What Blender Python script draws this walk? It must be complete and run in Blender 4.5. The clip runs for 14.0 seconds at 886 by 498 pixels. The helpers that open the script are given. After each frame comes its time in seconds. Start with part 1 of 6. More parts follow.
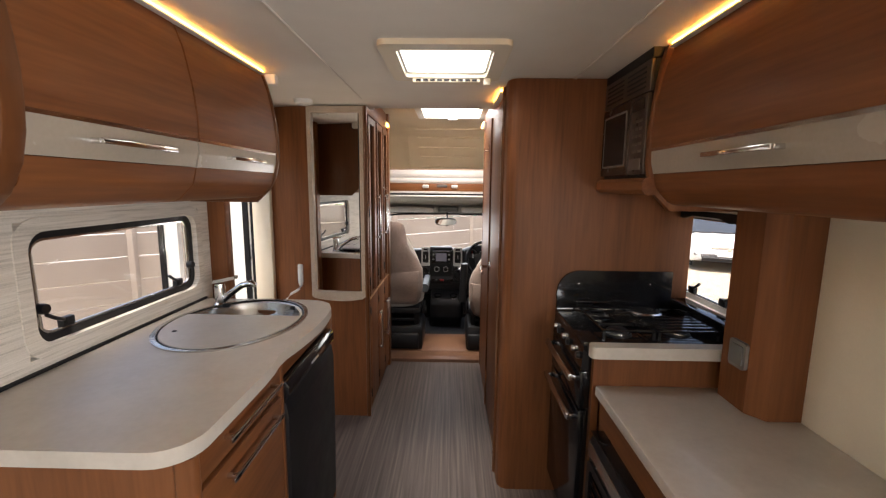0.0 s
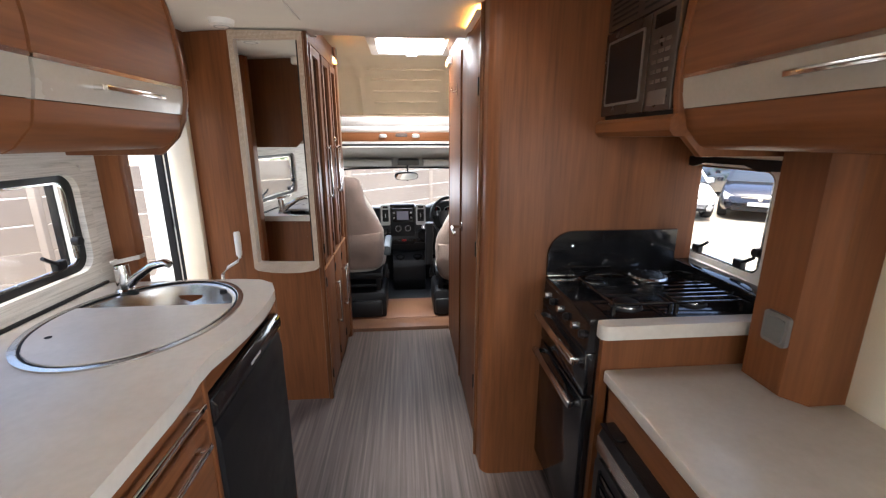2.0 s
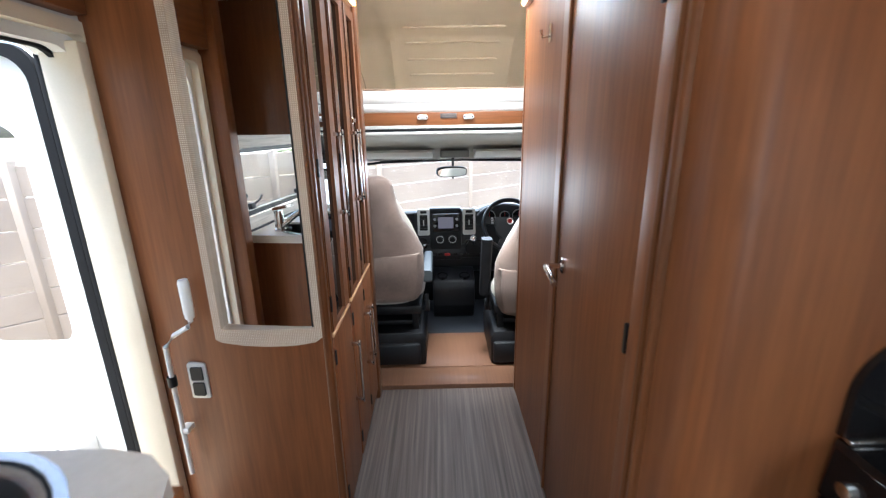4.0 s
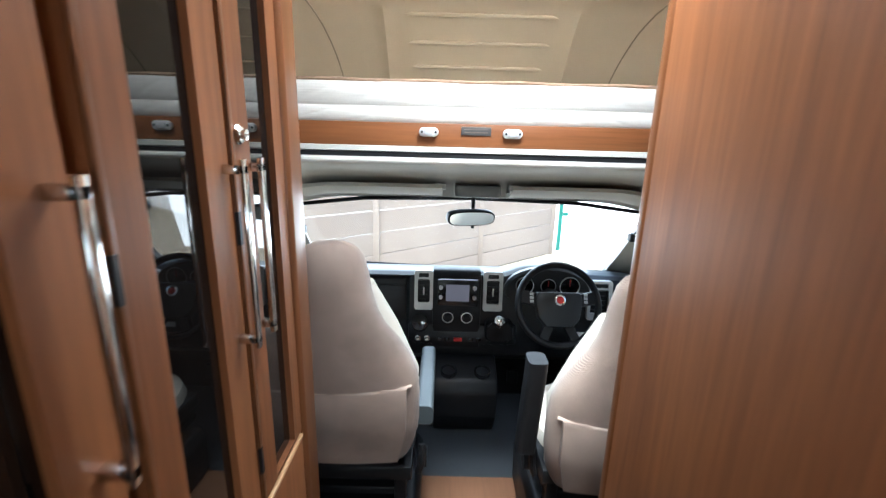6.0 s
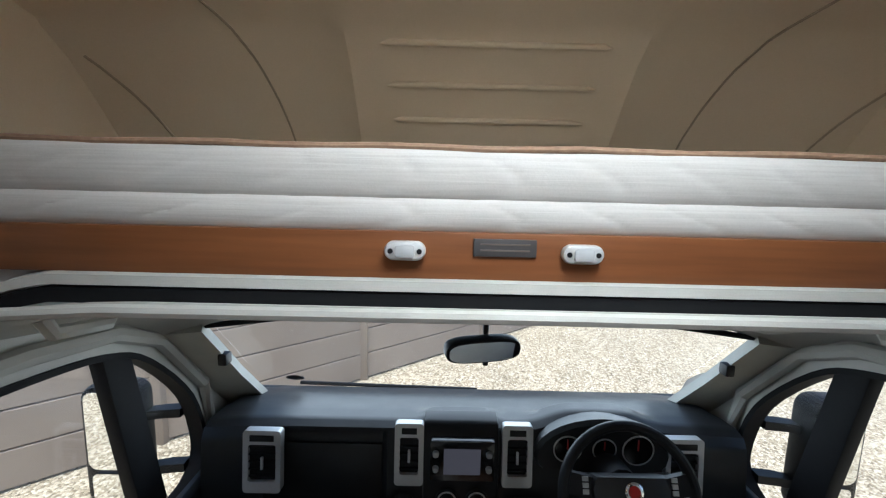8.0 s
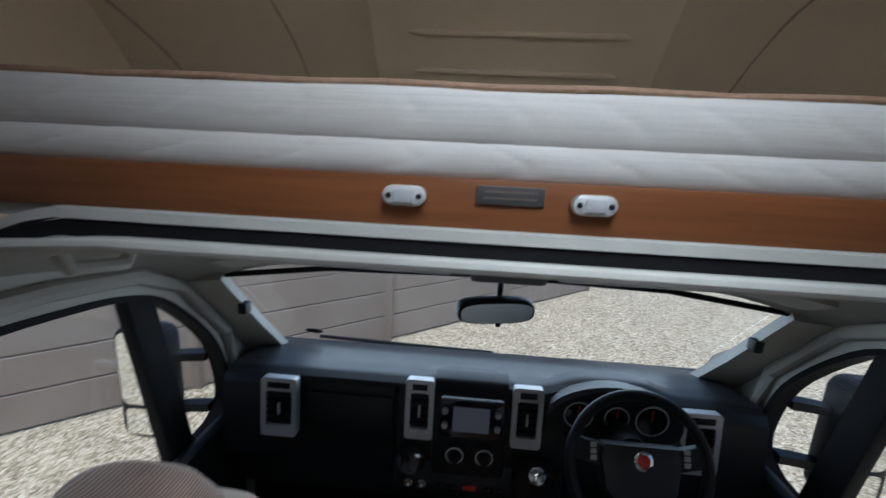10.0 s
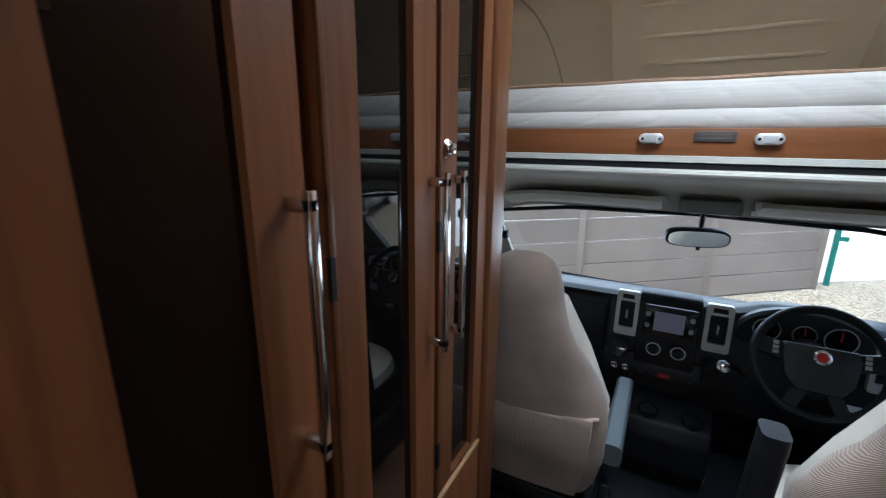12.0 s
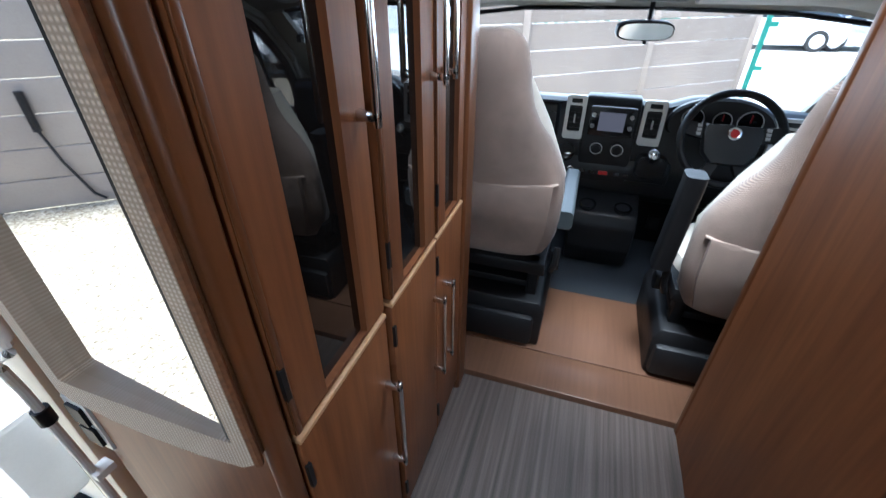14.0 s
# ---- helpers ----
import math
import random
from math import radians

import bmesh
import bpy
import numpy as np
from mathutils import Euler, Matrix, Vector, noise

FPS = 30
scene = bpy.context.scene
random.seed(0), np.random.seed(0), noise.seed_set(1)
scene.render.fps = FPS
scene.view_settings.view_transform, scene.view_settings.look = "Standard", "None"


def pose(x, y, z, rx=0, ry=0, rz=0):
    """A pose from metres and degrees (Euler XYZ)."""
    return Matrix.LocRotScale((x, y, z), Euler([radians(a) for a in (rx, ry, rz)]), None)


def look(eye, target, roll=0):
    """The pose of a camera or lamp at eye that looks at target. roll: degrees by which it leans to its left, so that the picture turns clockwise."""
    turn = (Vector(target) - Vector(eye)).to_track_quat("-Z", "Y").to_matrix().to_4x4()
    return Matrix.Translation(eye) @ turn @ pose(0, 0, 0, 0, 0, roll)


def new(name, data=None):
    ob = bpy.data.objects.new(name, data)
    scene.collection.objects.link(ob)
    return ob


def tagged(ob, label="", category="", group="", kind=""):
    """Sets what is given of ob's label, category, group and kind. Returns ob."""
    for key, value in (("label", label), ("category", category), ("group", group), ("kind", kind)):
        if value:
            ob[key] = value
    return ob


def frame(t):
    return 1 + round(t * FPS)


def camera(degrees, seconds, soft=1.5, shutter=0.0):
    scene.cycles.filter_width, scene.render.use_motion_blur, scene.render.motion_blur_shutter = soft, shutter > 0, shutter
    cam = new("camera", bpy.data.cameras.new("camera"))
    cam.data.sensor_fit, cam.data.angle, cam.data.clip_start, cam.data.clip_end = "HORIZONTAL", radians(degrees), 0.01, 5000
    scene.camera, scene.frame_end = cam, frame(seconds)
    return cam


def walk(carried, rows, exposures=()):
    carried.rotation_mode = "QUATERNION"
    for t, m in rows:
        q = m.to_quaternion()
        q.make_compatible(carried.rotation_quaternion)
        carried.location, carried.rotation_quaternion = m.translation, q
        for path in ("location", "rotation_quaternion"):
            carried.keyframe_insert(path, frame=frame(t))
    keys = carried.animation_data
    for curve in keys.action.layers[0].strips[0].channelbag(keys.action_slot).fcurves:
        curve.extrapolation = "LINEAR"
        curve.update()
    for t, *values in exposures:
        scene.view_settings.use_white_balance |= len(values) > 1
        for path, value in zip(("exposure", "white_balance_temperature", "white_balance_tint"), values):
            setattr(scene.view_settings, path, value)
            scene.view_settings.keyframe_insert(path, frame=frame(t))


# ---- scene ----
cam = camera(92.9, 14.0, soft=1.2, shutter=0.35)
PATH = [
    (0, (0.058, -0.041, 1.475), (0.021, 1.937, 1.182), 0.6),
    (0.5, (0.037, -0.009, 1.476), (0.08, 1.958, 1.116), 1.1),
    (1, (0.022, 0.073, 1.463), (0.116, 2.021, 1.017), 1.7),
    (1.5, (0.018, 0.197, 1.453), (0.172, 2.133, 0.972), 1.5),
    (2, (0.005, 0.304, 1.447), (0.169, 2.232, 0.944), -0.1),
    (2.2, (0.002, 0.36, 1.433), (0.158, 2.288, 0.924), 0.1),
    (4.3, (-0.099, 1.441, 1.416), (-0.114, 3.361, 0.855), -0.3),
    (4.5, (-0.083, 1.542, 1.415), (-0.129, 3.46, 0.85), 1.3),
    (5, (-0.126, 1.871, 1.415), (-0.041, 3.796, 0.879), 1.5),
    (5.5, (-0.144, 2.152, 1.421), (-0.008, 4.08, 0.909), 0.0),
    (6, (-0.126, 2.428, 1.45), (-0.12, 4.366, 0.954), 1.5),
    (6.5, (-0.14, 2.677, 1.48), (-0.055, 4.624, 1.029), 0.5),
    (7, (-0.146, 2.887, 1.505), (-0.041, 4.824, 1.016), -1.2),
    (7.5, (-0.111, 3.075, 1.553), (-0.134, 5.052, 1.246), 0.4),
    (7.7, (-0.125, 3.144, 1.564), (-0.12, 5.125, 1.289), 1.3),
    (9.8, (-0.074, 3.209, 1.555), (-0.05, 5.18, 1.219), 1.1),
    (10, (-0.079, 3.194, 1.531), (-0.208, 5.144, 1.103), 2.8),
    (10.5, (-0.114, 2.966, 1.492), (-0.418, 4.887, 1.027), 1.1),
    (11, (-0.113, 2.722, 1.453), (-0.545, 4.589, 0.883), -0.7),
    (11.5, (-0.115, 2.575, 1.447), (-0.798, 4.361, 0.861), 0.8),
    (12, (-0.119, 2.473, 1.463), (-1.025, 4.186, 0.968), 0.6),
    (12.5, (-0.143, 2.432, 1.46), (-1.091, 4.126, 0.982), 0.5),
    (13, (-0.159, 2.381, 1.391), (-1.032, 4.035, 0.682), -0.7),
    (13.5, (-0.161, 2.314, 1.322), (-0.852, 3.952, 0.406), -0.5),
    (14, (-0.161, 2.271, 1.286), (-0.694, 3.869, 0.207), 0.2),
]
EXPOSURES = [(0.0, 1.5, 6900, 14), (2.2, 2.1, 6000, 10), (4.5, 2.3, 5600, 4), (5.5, 2.3, 5550, 2), (6.5, 1.9, 5500, 1), (7.5, 1.15, 5600, 2), (9.8, 0.1, 5250, 3), (10.5, 0.05, 5250, 3), (11.5, 0.3, 5250, 2), (12.5, 1.25, 5200, 3), (13.5, 1.8, 5150, 3), (14.0, 1.85, 5150, 3)]
walk(cam, [(t, look(eye, target, roll)) for t, eye, target, roll in PATH], EXPOSURES)


# ---- light ----
world = bpy.data.worlds.new("sky")
scene.world = world
world.use_nodes = True
wn = world.node_tree.nodes
sky = wn.new("ShaderNodeTexSky")
sky.sky_type = "NISHITA"
sky.sun_disc = False
sky.sun_elevation, sky.sun_rotation = radians(79), radians(194)
sky.dust_density = 4.0
world.node_tree.links.new(sky.outputs["Color"], wn["Background"].inputs["Color"])
wn["Background"].inputs["Strength"].default_value = 0.15
sun = new("sun", bpy.data.lights.new("sun", "SUN"))
sun.data.energy, sun.data.angle, sun.data.color = 4.4, radians(20), (1.0, 0.96, 0.90)
sun.matrix_world = look((-0.5, -2.0, 11), (0, 0, 0))


def window_light(name, x, y, z, target, w, h, watts, color=(0.93, 0.97, 1.0)):
    ob = new(name, bpy.data.lights.new(name, "AREA"))
    ob.data.shape, ob.data.size, ob.data.size_y = "RECTANGLE", w, h
    ob.data.energy, ob.data.color = watts, color
    ob.matrix_world = look((x, y, z), target)
    return ob


# area lamps standing in for daylight at the openings of the vehicle
window_light("skylight_kitchen", 0.03, 1.605, 2.04, (0.03, 1.605, 0), 0.28, 0.3, 1.15)
# lounge and rear lamps: fills added at unseen openings to brighten the kitchen
window_light("lounge_fill_light", 1.12, -0.85, 1.2, (-1.0, -0.75, 1.0), 0.95, 0.48, 15)
window_light("rear_fill_light", 0.0, -1.66, 1.25, (0, 1, 1.0), 1.3, 0.6, 0.9)
window_light("overcab_skylight", 0.05, 3.33, 2.10, (0.05, 4.3, 1.6), 0.42, 0.46, 3.9, (1.0, 0.97, 0.92))
# added fill outside the glass that brightens dash and seats
window_light("windscreen_fill_light", 0.0, 4.80, 1.02, (0.0, 3.9, 0.75), 1.5, 0.45, 4.0)


# ---- materials ----
def nodes_of(name):
    m = bpy.data.materials.new(name)
    m.use_nodes = True
    n = m.node_tree.nodes
    return m, n, m.node_tree.links, n["Principled BSDF"]


def mat(name, c1, c2=None, rough=0.5, metal=0.0, scale=12.0, stretch=(1, 1, 1), bump=0.0, fine=120.0, bump_dist=0.002,
        rough_var=0.08, coat=0.0, spec=0.5, detail=6.0, contrast=(0.35, 0.65)):
    """A surface with colour variation at two scales, fine relief and uneven gloss."""
    m, n, l, p = nodes_of(name)
    c2 = c2 or tuple(v * 0.85 for v in c1)
    tc, mp = n.new("ShaderNodeTexCoord"), n.new("ShaderNodeMapping")
    mp.inputs["Scale"].default_value = stretch
    l.new(tc.outputs["Object"], mp.inputs["Vector"])
    a, b = n.new("ShaderNodeTexNoise"), n.new("ShaderNodeTexNoise")
    for t, sc in ((a, scale), (b, fine)):
        t.inputs["Scale"].default_value, t.inputs["Detail"].default_value = sc, detail
        l.new(mp.outputs["Vector"], t.inputs["Vector"])
    mixn = n.new("ShaderNodeMix")
    mixn.inputs["Factor"].default_value = 0.35
    l.new(a.outputs["Fac"], mixn.inputs["A"])
    l.new(b.outputs["Fac"], mixn.inputs["B"])
    ramp = n.new("ShaderNodeValToRGB")
    ramp.color_ramp.elements[0].position, ramp.color_ramp.elements[1].position = contrast
    ramp.color_ramp.elements[0].color, ramp.color_ramp.elements[1].color = (*c2, 1), (*c1, 1)
    l.new(mixn.outputs["Result"], ramp.inputs["Fac"])
    l.new(ramp.outputs["Color"], p.inputs["Base Color"])
    rr = n.new("ShaderNodeMapRange")
    rr.inputs["To Min"].default_value, rr.inputs["To Max"].default_value = max(0.02, rough - rough_var), min(1, rough + rough_var)
    l.new(a.outputs["Fac"], rr.inputs["Value"])
    l.new(rr.outputs["Result"], p.inputs["Roughness"])
    p.inputs["Metallic"].default_value = metal
    p.inputs["Coat Weight"].default_value = coat
    p.inputs["Specular IOR Level"].default_value = spec
    if bump:
        bp = n.new("ShaderNodeBump")
        bp.inputs["Strength"].default_value, bp.inputs["Distance"].default_value = bump, bump_dist
        l.new(b.outputs["Fac"], bp.inputs["Height"])
        l.new(bp.outputs["Normal"], p.inputs["Normal"])
    return m


def wood(name, axis, light=(0.245, 0.092, 0.032), dark=(0.095, 0.031, 0.011), rough=0.46):
    """Foil-veneered cherry board, the grain along one axis."""
    m, n, l, p = nodes_of(name)
    tc, mp = n.new("ShaderNodeTexCoord"), n.new("ShaderNodeMapping")
    st = {"x": (0.35, 6, 6), "y": (6, 0.35, 6), "z": (6, 6, 0.35)}[axis]
    mp.inputs["Scale"].default_value = st
    l.new(tc.outputs["Object"], mp.inputs["Vector"])
    info = n.new("ShaderNodeObjectInfo")
    add = n.new("ShaderNodeVectorMath")
    sc = n.new("ShaderNodeVectorMath")
    sc.operation = "SCALE"
    sc.inputs[0].default_value = (7, 5, 9)
    l.new(info.outputs["Random"], sc.inputs["Scale"])
    l.new(mp.outputs["Vector"], add.inputs[0])
    l.new(sc.outputs["Vector"], add.inputs[1])
    big, fine = n.new("ShaderNodeTexNoise"), n.new("ShaderNodeTexNoise")
    big.inputs["Scale"].default_value, big.inputs["Detail"].default_value, big.inputs["Distortion"].default_value = 1.6, 4, 0.7
    fine.inputs["Scale"].default_value, fine.inputs["Detail"].default_value = 14, 8
    for t in (big, fine):
        l.new(add.outputs["Vector"], t.inputs["Vector"])
    mx = n.new("ShaderNodeMix")
    mx.inputs["Factor"].default_value = 0.45
    l.new(big.outputs["Fac"], mx.inputs["A"])
    l.new(fine.outputs["Fac"], mx.inputs["B"])
    ramp = n.new("ShaderNodeValToRGB")
    e = ramp.color_ramp.elements
    e[0].position, e[1].position = 0.24, 0.76
    e[0].color, e[1].color = (*dark, 1), (*light, 1)
    l.new(mx.outputs["Result"], ramp.inputs["Fac"])
    l.new(ramp.outputs["Color"], p.inputs["Base Color"])
    p.inputs["Roughness"].default_value = rough
    p.inputs["Specular IOR Level"].default_value = 0.28
    bp = n.new("ShaderNodeBump")
    bp.inputs["Strength"].default_value, bp.inputs["Distance"].default_value = 0.12, 0.001
    l.new(fine.outputs["Fac"], bp.inputs["Height"])
    l.new(bp.outputs["Normal"], p.inputs["Normal"])
    return m


def striped(name, cols, axis, freq, rough, bump, wobble=0.0):
    """Narrow uneven stripes across one axis (woven flooring, ribbed wallcovering, corded cloth)."""
    m, n, l, p = nodes_of(name)
    tc, mp = n.new("ShaderNodeTexCoord"), n.new("ShaderNodeMapping")
    k = {"x": (freq, freq * 0.02, freq * 0.02), "y": (freq * 0.02, freq, freq * 0.02), "z": (freq * 0.03, freq * 0.03, freq)}[axis]
    mp.inputs["Scale"].default_value = k
    l.new(tc.outputs["Object"], mp.inputs["Vector"])
    t, t2 = n.new("ShaderNodeTexNoise"), n.new("ShaderNodeTexNoise")
    t.inputs["Scale"].default_value, t.inputs["Detail"].default_value, t.inputs["Distortion"].default_value = 1.0, 3.0, wobble
    t2.inputs["Scale"].default_value, t2.inputs["Detail"].default_value = 260, 3
    l.new(mp.outputs["Vector"], t.inputs["Vector"])
    l.new(tc.outputs["Object"], t2.inputs["Vector"])
    mx = n.new("ShaderNodeMix")
    mx.inputs["Factor"].default_value = 0.25
    l.new(t.outputs["Fac"], mx.inputs["A"])
    l.new(t2.outputs["Fac"], mx.inputs["B"])
    ramp = n.new("ShaderNodeValToRGB")
    e = ramp.color_ramp.elements
    e[0].position, e[1].position = 0.32, 0.66
    e[0].color, e[1].color = (*cols[0], 1), (*cols[-1], 1)
    if len(cols) > 2:
        mid = e.new(0.48)
        mid.color = (*cols[1], 1)
    l.new(mx.outputs["Result"], ramp.inputs["Fac"])
    l.new(ramp.outputs["Color"], p.inputs["Base Color"])
    p.inputs["Roughness"].default_value = rough
    bp = n.new("ShaderNodeBump")
    bp.inputs["Strength"].default_value, bp.inputs["Distance"].default_value = bump, 0.002
    l.new(mx.outputs["Result"], bp.inputs["Height"])
    l.new(bp.outputs["Normal"], p.inputs["Normal"])
    return m


def glow(name, color, strength):
    m, n, l, p = nodes_of(name)
    p.inputs["Base Color"].default_value = (*color, 1)
    p.inputs["Emission Color"].default_value = (*color, 1)
    p.inputs["Emission Strength"].default_value = strength
    return m


def clear(name, tint=(1, 1, 1), rough=0.0, gloss=0.05):
    """Thin acrylic or glass: clear with a weak reflection."""
    m, n, l, p = nodes_of(name)
    tr, gl, mx = n.new("ShaderNodeBsdfTransparent"), n.new("ShaderNodeBsdfGlossy"), n.new("ShaderNodeMixShader")
    tr.inputs["Color"].default_value = (*tint, 1)
    gl.inputs["Roughness"].default_value = rough
    mx.inputs["Fac"].default_value = gloss
    l.new(tr.outputs["BSDF"], mx.inputs[1])
    l.new(gl.outputs["BSDF"], mx.inputs[2])
    l.new(mx.outputs["Shader"], n["Material Output"].inputs["Surface"])
    return m


def gravel_mat():
    m, n, l, p = nodes_of("gravel")
    tc = n.new("ShaderNodeTexCoord")
    v, big = n.new("ShaderNodeTexVoronoi"), n.new("ShaderNodeTexNoise")
    v.inputs["Scale"].default_value, big.inputs["Scale"].default_value = 52, 2.5
    for t in (v, big):
        l.new(tc.outputs["Object"], t.inputs["Vector"])
    ramp = n.new("ShaderNodeValToRGB")
    e = ramp.color_ramp.elements
    e[0].color, e[1].color = (0.10, 0.07, 0.042, 1), (0.62, 0.55, 0.44, 1)
    mid = e.new(0.5)
    mid.color = (0.36, 0.30, 0.21, 1)
    l.new(v.outputs["Color"], ramp.inputs["Fac"])
    mx = n.new("ShaderNodeMixRGB")
    mx.blend_type = "MULTIPLY"
    mx.inputs["Fac"].default_value = 0.35
    l.new(ramp.outputs["Color"], mx.inputs["Color1"])
    l.new(big.outputs["Fac"], mx.inputs["Color2"])
    l.new(mx.outputs["Color"], p.inputs["Base Color"])
    p.inputs["Roughness"].default_value = 0.9
    bp = n.new("ShaderNodeBump")
    bp.inputs["Strength"].default_value, bp.inputs["Distance"].default_value = 0.8, 0.015
    bp.invert = True
    l.new(v.outputs["Distance"], bp.inputs["Height"])
    l.new(bp.outputs["Normal"], p.inputs["Normal"])
    return m


def weave_mat():
    """Basket-woven vinyl: two crossed sets of ribs."""
    m, n, l, p = nodes_of("woven_frame_vinyl")
    tc = n.new("ShaderNodeTexCoord")
    mul = n.new("ShaderNodeMath")
    mul.operation = "MULTIPLY"
    for k, way in enumerate(("X", "Z")):
        w = n.new("ShaderNodeTexWave")
        w.bands_direction = way
        w.inputs["Scale"].default_value, w.inputs["Distortion"].default_value, w.inputs["Detail"].default_value = 58, 0.5, 1.0
        l.new(tc.outputs["Object"], w.inputs["Vector"])
        l.new(w.outputs["Fac"], mul.inputs[k])
    big = n.new("ShaderNodeTexNoise")
    big.inputs["Scale"].default_value = 14
    l.new(tc.outputs["Object"], big.inputs["Vector"])
    mx = n.new("ShaderNodeMix")
    mx.inputs["Factor"].default_value = 0.3
    l.new(mul.outputs["Value"], mx.inputs["A"])
    l.new(big.outputs["Fac"], mx.inputs["B"])
    ramp = n.new("ShaderNodeValToRGB")
    e = ramp.color_ramp.elements
    e[0].position, e[1].position = 0.1, 0.75
    e[0].color, e[1].color = (0.33, 0.25, 0.185, 1), (0.66, 0.55, 0.45, 1)
    l.new(mx.outputs["Result"], ramp.inputs["Fac"])
    l.new(ramp.outputs["Color"], p.inputs["Base Color"])
    p.inputs["Roughness"].default_value = 0.55
    bp = n.new("ShaderNodeBump")
    bp.inputs["Strength"].default_value, bp.inputs["Distance"].default_value = 0.5, 0.0015
    l.new(mul.outputs["Value"], bp.inputs["Height"])
    l.new(bp.outputs["Normal"], p.inputs["Normal"])
    return m


WOOD_Z, WOOD_Y, WOOD_X = wood("cherry_upright", "z"), wood("cherry_lengthwise", "y"), wood("cherry_crosswise", "x")
WOOD_EDGE = wood("cherry_edge", "z", (0.15, 0.057, 0.021), (0.085, 0.031, 0.012), 0.3)
WOOD_FLOOR = wood("wood_floor", "y", (0.140, 0.072, 0.042), (0.088, 0.043, 0.025), 0.3)
WORKTOP = mat("worktop_laminate", (0.56, 0.515, 0.46), (0.48, 0.435, 0.38), 0.36, scale=9, fine=60, bump=0.02)
LINO = striped("striped_flooring", [(0.036, 0.025, 0.021), (0.076, 0.056, 0.047), (0.130, 0.099, 0.084)], "x", 75, 0.5, 0.1, 0.25)
CEIL = mat("ceiling_lining", (0.80, 0.76, 0.70), (0.75, 0.71, 0.65), 0.7, scale=6, fine=300, bump=0.15, bump_dist=0.001)
WALLPAPER = striped("ribbed_wallcovering", [(0.42, 0.39, 0.34), (0.62, 0.58, 0.52), (0.72, 0.68, 0.62)], "z", 150, 0.6, 0.35, 0.6)
CREAM = mat("cream_wallboard", (0.74, 0.66, 0.52), (0.69, 0.61, 0.47), 0.55, scale=5, fine=180, bump=0.05)
TAUPE = mat("taupe_gloss_panel", (0.38, 0.335, 0.285), (0.34, 0.30, 0.25), 0.25, scale=5, coat=0.2)
CHROME = mat("chrome", (0.78, 0.78, 0.78), (0.72, 0.72, 0.72), 0.12, 1.0, rough_var=0.05)
STEEL = mat("brushed_steel", (0.58, 0.57, 0.55), (0.52, 0.51, 0.49), 0.26, 1.0, scale=8, rough_var=0.04)
BLACK = mat("black_plastic", (0.010, 0.010, 0.011), (0.006, 0.006, 0.007), 0.45, scale=20, fine=400, bump=0.1, bump_dist=0.0006, spec=0.28)
BLACK_GLOSS = mat("black_gloss", (0.012, 0.012, 0.013), (0.008, 0.008, 0.009), 0.12, rough_var=0.04)
DARK_GLASS = mat("dark_tinted_glass", (0.006, 0.005, 0.0045), (0.005, 0.004, 0.0035), 0.015, rough_var=0.005, spec=0.55)
RUBBER = mat("rubber_seal", (0.009, 0.009, 0.010), (0.006, 0.006, 0.007), 0.7, spec=0.2)
DASH = mat("dashboard_plastic", (0.017, 0.018, 0.020), (0.012, 0.013, 0.014), 0.42, scale=15, fine=500, bump=0.2, bump_dist=0.0008, spec=0.38)
SILVER = mat("silver_plastic", (0.58, 0.58, 0.57), (0.52, 0.52, 0.51), 0.32, 0.3)
GREY = mat("grey_plastic", (0.42, 0.42, 0.42), (0.37, 0.37, 0.37), 0.45)
WHITE = mat("white_plastic", (0.80, 0.79, 0.76), (0.75, 0.74, 0.71), 0.35)
GRP = mat("tan_moulded_lining", (0.64, 0.51, 0.35), (0.59, 0.465, 0.315), 0.5, scale=4, fine=200, bump=0.05)
HEADLINER = mat("headliner_cloth", (0.46, 0.45, 0.41), (0.41, 0.40, 0.36), 0.85, scale=9, fine=500, bump=0.3, bump_dist=0.001)
TRIM = mat("cab_trim_plastic", (0.55, 0.54, 0.49), (0.50, 0.49, 0.44), 0.5, fine=400, bump=0.1, bump_dist=0.0006)
PILLAR = mat("pillar_trim_grey", (0.42, 0.42, 0.38), (0.37, 0.37, 0.33), 0.6, fine=400, bump=0.1, bump_dist=0.0006)
MIRROR = mat("mirror_silver", (0.90, 0.91, 0.90), (0.90, 0.91, 0.90), 0.02, 1.0, rough_var=0.0)
WEAVE = weave_mat()
MATTING = mat("cab_floor_mat", (0.020, 0.024, 0.030), (0.012, 0.014, 0.018), 0.7, scale=60, fine=300, bump=0.4)
FENCE = mat("concrete_fence", (0.33, 0.28, 0.235), (0.27, 0.225, 0.19), 0.85, scale=2, fine=80, bump=0.2)
GLASS = clear("clear_pane")
DUSTY = mat("dark_rear_glass", (0.05, 0.05, 0.05), None, 0.1)
LED = glow("warm_led", (1.0, 0.46, 0.08), 8)
# roof light domes emit light themselves, in place of sky shining through
DOME = glow("frosted_dome_glow", (0.95, 0.97, 1.0), 0.4)
DOME_CAB = glow("cab_dome_daylight_glow", (0.95, 0.97, 1.0), 4.0)
RED = mat("red_enamel", (0.45, 0.02, 0.02), None, 0.3)
SCREEN = glow("lit_screen", (0.55, 0.50, 0.60), 0.05)
SCREEN.node_tree.nodes["Principled BSDF"].inputs["Base Color"].default_value = (0.02, 0.02, 0.025, 1)
GRAVEL = gravel_mat()


